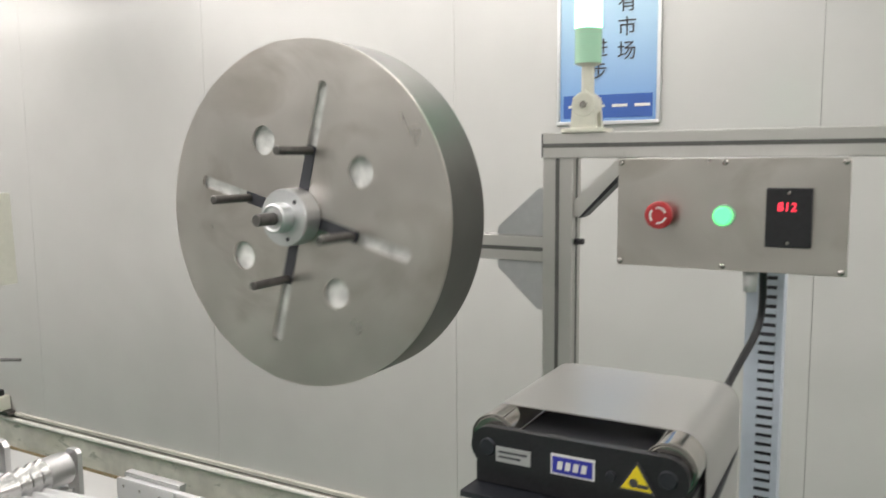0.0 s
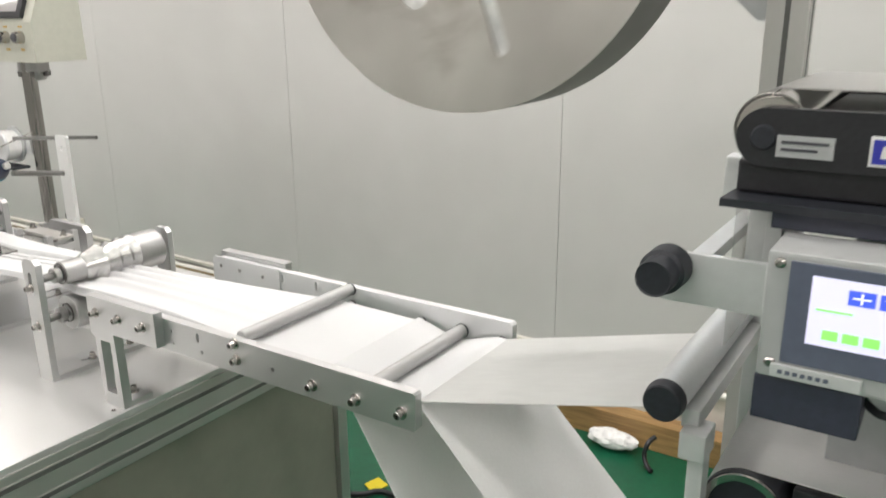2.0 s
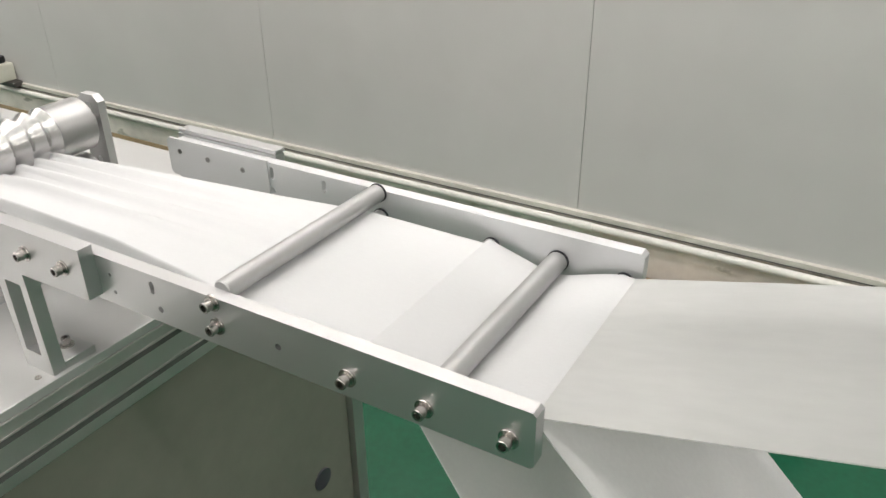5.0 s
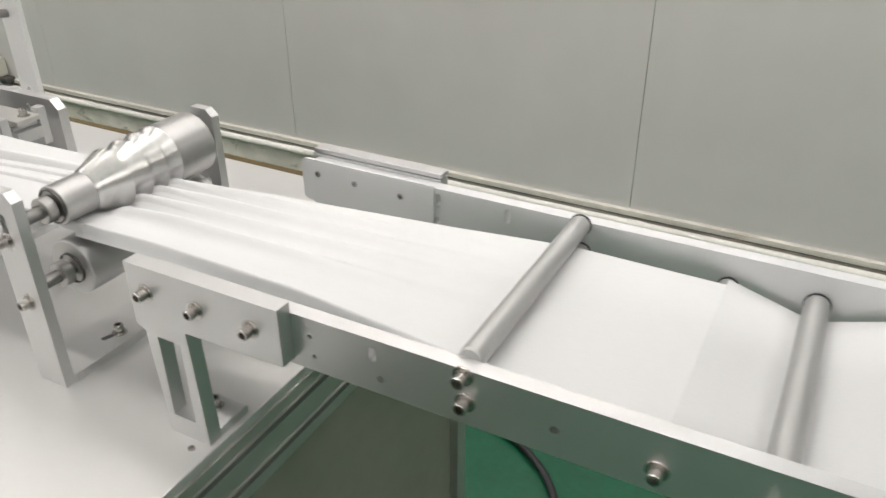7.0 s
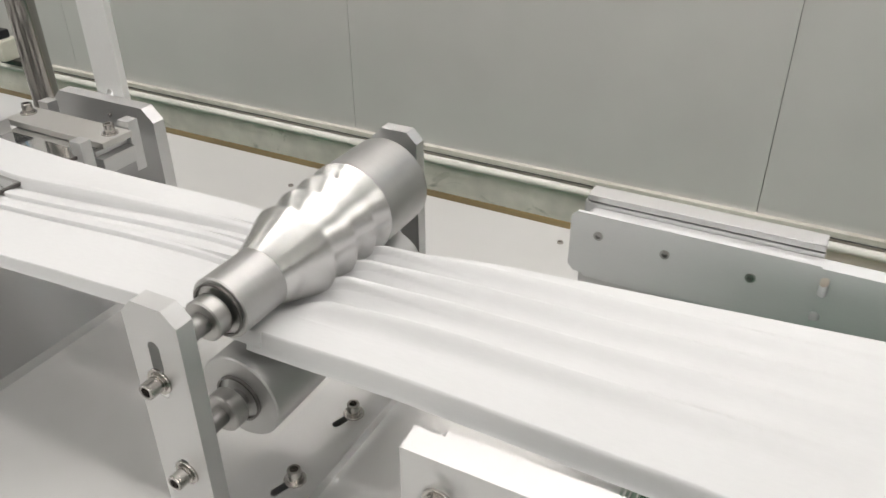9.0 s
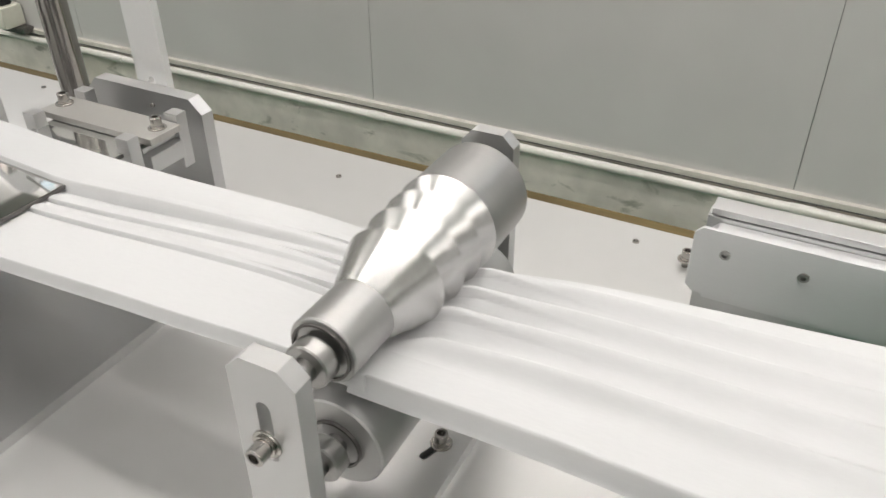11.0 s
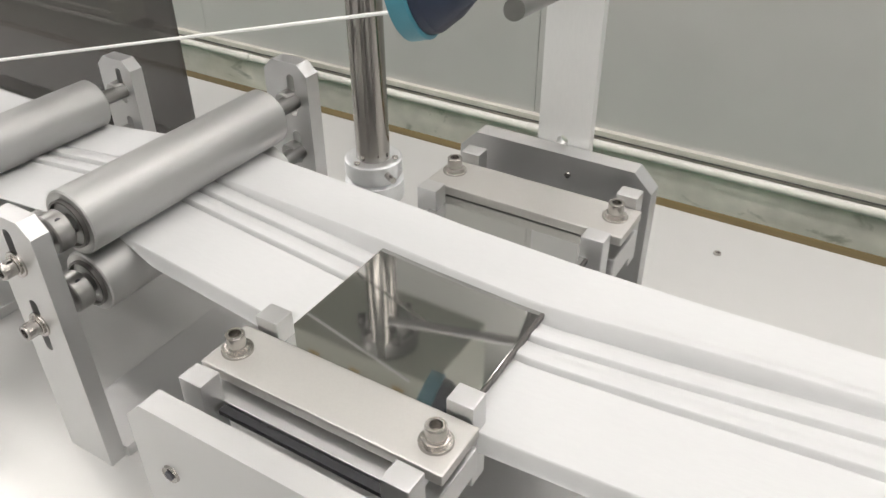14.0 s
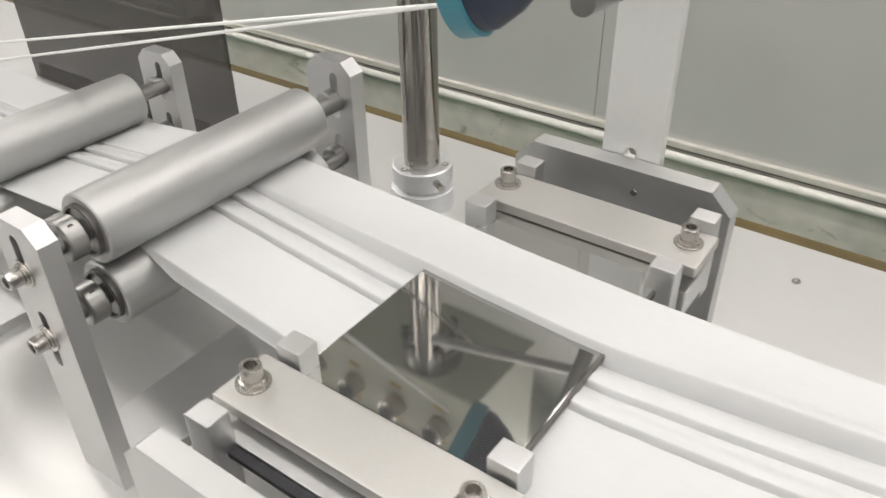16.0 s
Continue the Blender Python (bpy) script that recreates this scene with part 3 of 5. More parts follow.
piece("fabric_web", sheet([0.0, 0.2, 0.4, 0.6, 0.8, 1.0], lambda s: (0.842, 1.074),
                          lambda s, f: (-0.780 + s * 0.322, 0.7943 + s * 0.0830)), CLOTH_SHEER,
      "thin white nonwoven web stretched from the guide roller to the rails", "fabric web")
for label, x0, z0, x1, z1 in (("white nonwoven web rising slantwise to the last cross bar", -0.779, 0.790, 0.0, 0.011), ("greyish thin web rising slantwise under the rails", -0.905, 0.778, -0.43, 0.018)):
    piece("fabric_web", sheet([0.0, 0.25, 0.5, 0.75, 1.0], lambda s: (0.842, 1.074), lambda s, f, a=(x0, z0, x1, z1): (a[0] + s * (a[2] - a[0]), a[1] + s * (a[3] - a[1]))), CLOTH_LIGHTENED if x1 == 0.0 else CLOTH_THIN, label, "fabric web")


def folded(x, f):
    """The folded web that comes to the stepped roller: the far part lies on the polished plate, the near part goes under it."""
    y0, y1 = blend(NEAR_EDGE, x), blend(FAR_EDGE, x)
    y = y0 + (y1 - y0) * f
    over = blend([(-2.8, 0.7435), (-2.405, 0.7435), (-2.2, 0.782), (-2.03, 0.7868), (-1.91, 0.7868), (-1.6, 0.797)], x)
    under = blend([(-2.8, 0.7430), (-2.405, 0.7430), (-2.2, 0.781), (-2.05, 0.7772), (-1.905, 0.7772), (-1.85, 0.7805), (-1.75, 0.7875), (-1.6, 0.795)], x)
    along = min(1.0, max(0.0, (x + 1.93) / 0.33))
    z = under + (over - under) * ramp(0.645 + 0.115 * along, 0.675 + 0.115 * along, f)
    for c0, c1, lift in ((0.41, 0.46, 0.0030), (0.53, 0.635, 0.0028), (0.65, 0.77, 0.0030)):
        c = c0 + (c1 - c0) * along
        w = 0.0036 + 0.0055 * along
        size = lift if c0 < 0.6 else lift * ramp(-1.93, -1.80, x)
        z += size * ramp(c - w, c + w, f) * (1 - ramp(c + 0.03, c + 0.10, f)) - 0.0024 * math.exp(-((f - c + 1.3 * w) / 0.005) ** 2) * (1 - 0.6 * along)
    z = under_cone(x, f, z) if x > -1.70 else z + (under_cone(x, f, z) - z) * ramp(-1.86, -1.70, x)
    z -= 0.011 * (1 - ramp(0.0, 0.02, f)) * ramp(-2.19, -2.15, x)
    return x, z


piece("fabric_web", sheet([-2.75 + 1.19 * k / 180 for k in range(181)], lambda x: (blend(NEAR_EDGE, x), blend(FAR_EDGE, x)), folded, 0.0012, 380), CLOTH,
      "white nonwoven web with narrow folds running through rollers", "fabric web")


# ---- roller stands ----
def collar(parent, x, y, z, r=0.0115):
    c = part("shaft_collar", lathe([(y - 0.006, r - 0.001), (y - 0.005, r), (y + 0.005, r), (y + 0.006, r - 0.001)], (x, 0, z), "y", 28), COLLAR, parent)
    part("set_screw", rod((x + 0.006, y, z + 0.0085), (x + 0.0078, y, z + 0.0102), 0.0022, 10), INK_SHADE, c)
    return c


def ring(x, z, r, y0, y1, wide=0.0015, n=32):
    """A thin ring about the y direction."""
    bm = bmesh.new()
    loops = []
    for rr, y in ((r, y0), (r, y1), (r - wide, y1), (r - wide, y0)):
        loops.append([bm.verts.new((x + rr * math.cos(2 * math.pi * k / n), y, z + rr * math.sin(2 * math.pi * k / n))) for k in range(n)])
    for j in range(4):
        a, b = loops[j], loops[(j + 1) % 4]
        for k in range(n):
            bm.faces.new((a[k], a[(k + 1) % n], b[(k + 1) % n], b[k]))
    return bm


def stand_plate(parent, name, x0, x1, y0, y1, z1, slots):
    return part(name, plate(rect(x0, x1, TZ, z1, 0.009, "cd"), slots, y0, y1), ALU, parent)


cone_stand = thing("pleating_roller_stand", (CX, 0.95, TZ), "upright aluminium plates on a slotted base holding two rollers", "roller stand")
stand_plate(cone_stand, "near_upright", -1.584, -1.544, 0.801, 0.813, 0.862, [slot(-1.565, 0.818, 0.040, 0.0085), slot(-1.562, 0.740, 0.020, 0.0085)])
stand_plate(cone_stand, "far_upright", -1.602, -1.560, 1.084, 1.096, 0.852, [slot(-1.581, 0.822, 0.040, 0.0085), slot(-1.581, 0.745, 0.030, 0.0085)])
part("base_plate", plate(rect(-1.602, -1.542, 0.813, 1.084), [slot(-1.563, 0.885, 0.030, 0.007, -0.35), slot(-1.563, 0.965, 0.030, 0.007, -0.35), slot(-1.563, 1.04, 0.030, 0.007, -0.35)], TZ, TZ + 0.010, "xy"), ALU, cone_stand)
# Dark inserts put the shade of the deep slots into colour.
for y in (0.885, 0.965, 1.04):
    part("slot_well", plate(slot(-1.563, y, 0.036, 0.010, -0.35), [], TZ + 0.0005, TZ + 0.002, "xy"), INK_SHADE, cone_stand)
for y in (0.891, 0.971):
    bolt(cone_stand, -1.561, y, TZ + 0.010, "+z")
bolt(cone_stand, CX + 0.010, 0.801, 0.810, "-y")
bolt(cone_stand, CX + 0.014, 0.801, LZ - 0.002, "-y")
for z in (CZ, LZ):
    part("shaft", rod((CX, 0.813, z), (CX, 1.084, z), 0.0072, 20), SHAFT, cone_stand)
    collar(cone_stand, CX, 0.853, z, 0.0142)
lower = part("lower_roller", lathe([(0.866, 0.030), (0.866, 0.031), (0.867, 0.032), (1.062, 0.032), (1.063, 0.031), (1.063, 0.013)], (CX, 0, LZ), "y", 48), ROLLER, cone_stand)
part("bearing_ring", ring(CX, LZ, 0.0178, 0.8635, 0.8665), DARK_STEEL, lower)
cone = thing("pleating_roller", (CX, 0.95, CZ), "shiny turned aluminium roller with four stepped cones", "roller")
part("near_sleeve", lathe(CONE[:4], (CX, 0, CZ), "y", 72), SLEEVE, cone, "matt aluminium sleeve")
for k in range(4):
    first, edge = CONE[4 + 4 * k], CONE[6 + 4 * k]
    part("cone", lathe([(first[0], 0.012), first, edge, (edge[0] + 0.0004, 0.012)], (CX, 0, CZ), "y", 72), TURNED, cone)
part("far_sleeve", lathe([(CONE[-3][0], 0.012)] + CONE[-3:], (CX, 0, CZ), "y", 72), SLEEVE, cone, "matt aluminium sleeve")
part("bearing_ring", ring(CX, CZ, 0.0190, 0.8605, 0.8632), DARK_STEEL, cone)


def pinch_stand(x, zt, top, name_label):
    """Two plain rollers above one another between two uprights."""
    st = thing("pinch_roller_stand", (x, 0.95, TZ), name_label, "roller stand", "pinch roller stands")
    stand_plate(st, "near_upright", x - 0.016, x + 0.026, 0.832, 0.844, top, [slot(x + 0.003, zt + 0.004, 0.030, 0.0075), slot(x + 0.003, zt - 0.052, 0.040, 0.0075)])
    stand_plate(st, "far_upright", x - 0.029, x + 0.015, 1.085, 1.099, top + 0.004, [slot(x - 0.002, zt + 0.004, 0.036, 0.0075), slot(x - 0.002, zt - 0.042, 0.030, 0.0075)])
    part("base_plate", box(x - 0.03, x + 0.03, 0.844, 1.085, TZ, TZ + 0.010, 0.001), ALU, st)
    for z, r in ((zt, 0.0222), (zt - 0.0455, 0.0215)):
        part("shaft", rod((x, 0.844, z), (x, 1.087, z), 0.0068, 18), SHAFT, st)
        collar(st, x, 0.861, z, 0.0130)
        rl = part("roller", lathe([(0.8725, r - 0.003), (0.872, r - 0.001), (0.873, r), (1.050, r), (1.052, r - 0.002), (1.053, r - 0.008)], (x, 0, z), "y", 48), ROLLER, st)
        part("bearing_ring", ring(x, z, 0.0165, 0.8695, 0.8728), DARK_STEEL, rl)
        bolt(st, x + 0.003, 0.832, z - 0.005, "-y")
        part("shaft_end", lathe([(1.0745, 0.0066), (1.0755, 0.0078), (1.084, 0.0078)], (x - 0.004, 0, z + 0.002), "y", 20), COLLAR, st)
        part("end_socket", lathe([(1.0738, 0.0030), (1.0747, 0.0032)], (x - 0.004, 0, z + 0.002), "y", 6), INK_SHADE, st)
    return st


pinch_stand(-2.190, 0.8045, 0.832, "plain matt aluminium pinch rollers between upright plates")
pinch_stand(-2.405, 0.767, 0.793, "plain matt aluminium pinch rollers beside a smoked guard")
guard = thing("smoked_guard", (-2.62, 1.2, TZ), "smoked brown acrylic guard sheet standing on the table", "guard")
part("sheet", box(-2.86, -2.452, 1.196, 1.202, TZ, 1.12, 0.001), SMOKED, guard)
part("edge_foot", box(-2.86, -2.452, 1.202, 1.222, TZ, TZ + 0.02, 0.001), ALU, guard)

# ---- folding clamp with the polished plate ----
clamp = thing("folding_clamp", (-1.97, 0.95, TZ), "aluminium clamp with a mirror-polished plate that folds the web", "folding clamp")
part("polished_plate", box(-2.028, -1.913, 0.838, 1.094, 0.7790, 0.7822, 0.0004), MIRROR, clamp, "mirror-polished dark steel plate")
part("edge_gasket", box(-2.021, -1.919, 0.8205, 0.8255, 0.7745, 0.7775, 0.0004), BLACK, clamp, "thin black line below the clamp bar")
part("plate_edge", box(-1.9128, -1.9112, 0.868, 1.048, 0.7788, 0.7821), DARK_STEEL, clamp)
part("lower_plate", box(-2.032, -1.909, 0.826, 0.866, 0.7730, 0.7786, 0.0006), ALU, clamp)
part("lower_plate", box(-2.032, -1.909, 1.050, 1.094, 0.7730, 0.7786, 0.0006), ALU, clamp)
for y0, y1, yb in ((0.834, 0.868, 0.850), (1.052, 1.090, 1.074)):
    part("clamp_bar", box(-2.044, -1.898, y0, y1, 0.7826, 0.7895, 0.0012), PROFILE, clamp)
    for x in (-2.033, -1.911):
        bolt(clamp, x, yb, 0.7895, "+z")
    part("bridge", box(-2.044, -1.900, y0 - 0.002, y1 + 0.002, 0.755, 0.7725, 0.0012), ALU, clamp)
for x in (-2.030, -1.910):
    for y in (0.821, 0.876, 1.037, 1.097):
        part("guide_post", box(x - 0.0075, x + 0.0075, y - 0.0065, y + 0.0065, 0.742, 0.797, 0.0008), ALU, clamp)
part("near_cheek", plate(rect(-2.051, -1.895, TZ, 0.797, 0.012, "cd"), [], 0.791, 0.804), ALU, clamp)
part("far_cheek", plate(rect(-2.056, -1.902, TZ, 0.798, 0.014, "cd"), [], 1.122, 1.137), ALU, clamp)
part("base_plate", plate(rect(-2.06, -1.86, 0.803, 1.122), [slot(x, y, 0.058, 0.0075) for x in (-1.986, -1.945) for y in (0.848, 1.058)], TZ, TZ + 0.010, "xy"), ALU, clamp)
for x in (-2.028, -1.918):
    sc = part("cheek_screw", lathe([(0.7898, 0.0036), (0.7894, 0.0050), (0.7912, 0.0054)], (x, 0, 0.756), "y", 18), BOLT, clamp)
    part("screw_socket", lathe([(0.7888, 0.0028), (0.7897, 0.0030)], (x, 0, 0.756), "y", 6), INK_SHADE, sc)
part("cheek_screw", rod((-1.965, 1.1195, 0.783), (-1.965, 1.1225, 0.783), 0.0022, 12), BOLT, clamp)
for y in (0.836, 1.06):
    bolt(clamp, -1.945, y, TZ + 0.010, "+z")
# Slot shade again, laid in as thin dark plates.
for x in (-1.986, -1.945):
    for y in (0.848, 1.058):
        part("slot_well", plate(slot(x, y, 0.062, 0.010), [], TZ + 0.0005, TZ + 0.002, "xy"), INK_SHADE, clamp)
# ---- thread carrier, pole and operator box ----
bar = thing("thread_carrier", (-1.977, 1.143, TZ), "flat aluminium upright with a rod carrying a teal thread cup", "thread carrier")
part("upright", plate(rect(-1.998, -1.957, 0.70, 1.00, 0.004, "cd"), [circle(-1.978, 0.800, 0.0045, 14), circle(-1.978, 0.97, 0.006, 14)], 1.138, 1.146), SATIN, bar)
part("rod", rod((-1.960, 1.010, 0.936), (-1.985, 1.140, 0.912), 0.0060, 18), SHAFT, bar)
CUP = Matrix.Translation((-2.008, 1.004, 0.9420)) @ Matrix.Rotation(radians(12), 4, "Z") @ Matrix.Rotation(radians(-17), 4, "Y") @ Matrix.Scale(0.93, 4)


def cup_piece(name, profile, mat, parent, label=""):
    bm = lathe(profile, (0, 0, 0), "x", 36)
    bmesh.ops.transform(bm, matrix=CUP, verts=bm.verts)
    return part(name, bm, mat, parent, label)


cup = cup_piece("thread_cup", [(-0.009, 0.010), (-0.010, 0.0265), (0.002, 0.0262), (0.016, 0.020), (0.026, 0.013), (0.026, 0.006)], NAVY_CUP, bar, "navy blue plastic thread cup")
cup_piece("rim", [(-0.0155, 0.022), (-0.0165, 0.0280), (-0.005, 0.0288), (-0.004, 0.0270)], TEAL, cup, "teal blue rim")
cup_piece("cup_arm", [(0.025, 0.008), (0.036, 0.008), (0.037, 0.006)], PROFILE, bar)
part("guide_rod", rod((-2.13, 1.115, 0.985), (-1.914, 1.188, 0.994), 0.0045, 14), SHAFT, bar)
part("guide_wire", rod((-2.26, 1.15, 0.95), (-2.09, 1.140, 1.0), 0.0015, 8), CHROME, bar)

PX, PY = -2.222, 1.228
op = thing("operator_panel", (PX, PY, TZ), "beige operator box with a grey screen on a polished steel pole", "operator panel")
part("pole", lathe([(TZ, 0.0175), (1.154, 0.0175)], (PX, PY, 0), "z", 36), POLE, op)
fl = part("flange", lathe([(TZ, 0.031), (TZ + 0.020, 0.031), (TZ + 0.021, 0.029), (TZ + 0.022, 0.026), (TZ + 0.027, 0.026), (TZ + 0.028, 0.030), (TZ + 0.044, 0.030), (TZ + 0.045, 0.028)], (PX, PY, 0), "z", 36), ALU_MATT, op)
for a in (20, 140, 260):
    part("flange_screw", rod((PX + 0.0235 * math.cos(radians(a)), PY + 0.0235 * math.sin(radians(a)), TZ + 0.044), (PX + 0.0235 * math.cos(radians(a)), PY + 0.0235 * math.sin(radians(a)), TZ + 0.0465), 0.0032, 10), BOLT, fl)
part("clamp_screw", rod((PX + 0.024, PY - 0.012, TZ + 0.036), (PX + 0.038, PY - 0.020, TZ + 0.036), 0.0035, 10), BOLT, fl)
head = part("pole_head", lathe([(1.107, 0.021), (1.109, 0.027), (1.127, 0.029), (1.128, 0.035), (1.130, 0.036), (1.1532, 0.036)], (PX - 0.006, PY + 0.018, 0), "z", 36), COLLAR, op)
for k in range(6):
    hx, hy = PX - 0.006 + 0.0335 * math.cos(radians(60 * k + 20)), PY + 0.018 + 0.0335 * math.sin(radians(60 * k + 20))
    part("head_screw", lathe([(1.117, 0.0045), (1.118, 0.006), (1.130, 0.006)], (hx, hy, 0), "z", 12), DARK_STEEL, head)
BX0, BX1 = -2.59, -2.141
body = part("body", plate([(1.205, 1.153), (1.338, 1.155), (1.333, 1.411), (1.270, 1.411), (1.205, 1.248)], [], BX0, BX1, "yz"), BEIGE, op)
slant = Vector((0, 1.270 - 1.205, 1.411 - 1.248)).normalized()
out = Vector((0, -slant.z, slant.y))


def on_slant(name, x0, x1, s0, s1, lift, mat, parent, label=""):
    bm = box(x0, x1, s0, s1, -0.004, lift, 0.002)
    m = Matrix(((1, 0, 0, 0), (0, slant.y, out.y, 1.205), (0, slant.z, out.z, 1.248), (0, 0, 0, 1)))
    bmesh.ops.transform(bm, matrix=m, verts=bm.verts)
    return part(name, bm, mat, parent, label)


on_slant("screen_bezel", BX0 + 0.05, BX1 - 0.035, 0.008, 0.158, 0.010, BLACK, op)
on_slant("screen", BX0 + 0.07, BX1 - 0.055, 0.022, 0.148, 0.0115, GREY_SCREEN, op, "grey switched-off touch screen")
for k in range(5):
    x = BX1 - 0.048 - 0.065 * k
    btn = part("button", lathe([(1.185, 0.009), (1.186, 0.014), (1.203, 0.015), (1.207, 0.015)], (x, 0, 1.212), "y", 24), CHROME, op, "black push button in a chrome ring")
    part("button_cap", lathe([(1.182, 0.009), (1.1848, 0.0105)], (x, 0, 1.212), "y", 20), INK_SHADE, btn)
    part("name_tag", box(x - 0.008, x + 0.008, 1.2035, 1.2055, 1.181, 1.186), ORANGE, op)
    part("name_tag", box(x - 0.008, x + 0.008, 1.2035, 1.2055, 1.235, 1.239), ORANGE, op)
spool = thing("string_spool", (-2.28, 1.215, 0.93), "silver spool wound with white string beside the steel pole", "spool")
part("flange_disc", lathe([(1.160, 0.043), (1.163, 0.046), (1.166, 0.046), (1.167, 0.016)], (-2.30, 0, 0.945), "y", 36), ALU_MATT, spool)
part("winding", lathe([(1.167, 0.036), (1.185, 0.039), (1.205, 0.035)], (-2.30, 0, 0.945), "y", 32), ROLL_WHITE, spool)
part("flange_disc", lathe([(1.205, 0.046), (1.210, 0.046)], (-2.30, 0, 0.945), "y", 36), ALU_MATT, spool)
part("hub", lathe([(1.148, 0.008), (1.150, 0.012), (1.162, 0.012)], (-2.30, 0, 0.945), "y", 20), CHROME, spool)
part("holder", box(-2.32, -2.235, 1.211, 1.219, 0.925, 0.965, 0.001), WHITE_METAL, spool)
part("tray", box(-2.36, -2.24, 1.16, 1.205, 0.889, 0.896, 0.002), RUBBER, spool)

valve = thing("wall_socket_box", (-4.28, WALL - 0.008, 0.112), "small white box with a black cap on the far wall foot", "junction box")
part("body", box(-4.33, -4.24, 2.47, 2.562, 0.112, 0.195, 0.01), CREAM, valve)
part("cap", box(-4.31, -4.26, 2.49, 2.54, 0.195, 0.230, 0.008), BLACK, valve)
part("bracket", box(-4.33, -4.20, 2.51, 2.56, 0.088, 0.112, 0.006), DARK_STEEL, valve)

# ---- reel stand, reel and control panel ----
frame_thing = thing("reel_stand", (-0.45, 1.22, FLOOR), "grooved aluminium profile stand with bracing gussets", "reel stand")


def profile_bar(name, x0, x1, y0, y1, z0, z1, along, parent, gw=0.0033):
    """A square extrusion; a dark strip on each long face paints the T-groove's shade."""
    p = part(name, box(x0, x1, y0, y1, z0, z1, 0.0015), PROFILE, parent)
    xm, ym, zm = (x0 + x1) / 2, (y0 + y1) / 2, (z0 + z1) / 2
    e = 0.0006
    if along == "z":
        cuts = ((x0 - e, x0 + 0.004, ym - gw, ym + gw, z0, z1), (x1 - 0.004, x1 + e, ym - gw, ym + gw, z0, z1), (xm - gw, xm + gw, y0 - e, y0 + 0.004, z0, z1))
    else:
        cuts = ((x0, x1, y0 - e, y0 + 0.004, zm - gw, zm + gw), (x0, x1, ym - gw, ym + gw, z1 - 0.004, z1 + e))
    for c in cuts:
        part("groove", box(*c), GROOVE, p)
    return p


profile_bar("post", -0.489, -0.4385, 1.200, 1.240, FLOOR + 0.03, 1.496, "z", frame_thing)
profile_bar("top_beam", -0.488, 0.62, 1.196, 1.240, 1.496, 1.536, "x", frame_thing)
profile_bar("far_post", 0.575, 0.62, 1.198, 1.240, FLOOR + 0.03, 1.496, "z", frame_thing)
profile_bar("reel_arm", -0.83, -0.489, 1.200, 1.240, 1.327, 1.368, "x", frame_thing)
part("end_cap", box(-0.491, -0.488, 1.198, 1.238, 1.497, 1.535, 0.001), BLACK, frame_thing, "black plastic end cap")
part("gusset", plate([(-0.489, 1.369), (-0.489, 1.447), (-0.499, 1.447), (-0.572, 1.382), (-0.572, 1.369)], [], 1.205, 1.235), GUSSET, frame_thing)
part("gusset", plate([(-0.489, 1.326), (-0.489, 1.246), (-0.499, 1.246), (-0.572, 1.313), (-0.572, 1.326)], [], 1.205, 1.235), GUSSET, frame_thing)
part("corner_brace", plate([(-0.4385, 1.402), (-0.430, 1.402), (-0.350, 1.486), (-0.350, 1.496), (-0.366, 1.496), (-0.4385, 1.428)], [], 1.207, 1.237), PROFILE, frame_thing, "diagonal aluminium corner brace")
part("brace_edge", plate([(-0.430, 1.400), (-0.421, 1.404), (-0.341, 1.484), (-0.341, 1.496), (-0.349, 1.496), (-0.349, 1.4862)], [], 1.204, 1.2365), BLACK, frame_thing, "black plastic edge of the brace")
part("knob_screw", rod((-0.4385, 1.215, 1.362), (-0.424, 1.215, 1.362), 0.005, 12), BLACK, frame_thing)
for y in (1.10, 1.34):
    part("foot_bar", box(-0.49, 0.62, y - 0.02, y + 0.02, FLOOR, FLOOR + 0.04, 0.002), PROFILE, frame_thing)
for x in (-0.467, 0.60):
    part("foot_bar", box(x - 0.02, x + 0.02, 1.12, 1.32, FLOOR, FLOOR + 0.04, 0.002), PROFILE, frame_thing)

RC = (-0.802, 0.97, 1.410)
R = 0.272
reel = thing("reel", RC, "large turning stainless steel reel disc with slots and pins", "reel")
SPOKES = (0, 90, 180, 270)


def polar(r, deg):
    """A point of the disc's face, its angle clockwise from the top."""
    return RC[0] + r * math.sin(radians(deg)), RC[2] + r * math.cos(radians(deg))


holes = []
for a in SPOKES:
    u, v = polar(0.135, a)
    holes.append(slot(u, v, 0.155, 0.019, -radians(a), 6))
    u, v = polar(0.137, a + 45)
    holes.append(circle(u, v, 0.0235, 22))
part("front_flange", plate(circle(RC[0], RC[2], R, 128), holes, 0.965, 0.970), STEEL, reel)
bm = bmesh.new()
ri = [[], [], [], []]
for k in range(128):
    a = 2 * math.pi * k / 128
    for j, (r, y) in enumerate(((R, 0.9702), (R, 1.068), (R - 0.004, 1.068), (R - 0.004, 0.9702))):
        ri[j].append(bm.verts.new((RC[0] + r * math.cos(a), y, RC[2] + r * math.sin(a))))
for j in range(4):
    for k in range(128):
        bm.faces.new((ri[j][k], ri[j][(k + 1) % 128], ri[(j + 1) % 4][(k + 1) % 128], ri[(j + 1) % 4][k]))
part("drum_rim", bm, RIM, reel, "steel rim of the reel, coloured dark for its shade")
part("wound_roll", lathe([(0.9745, 0.06), (0.9745, R - 0.008), (1.06, R - 0.008), (1.06, 0.06)], (RC[0], 0, RC[2]), "y", 64), ROLL_WRAP, reel, "white wound roll seen through the slots")
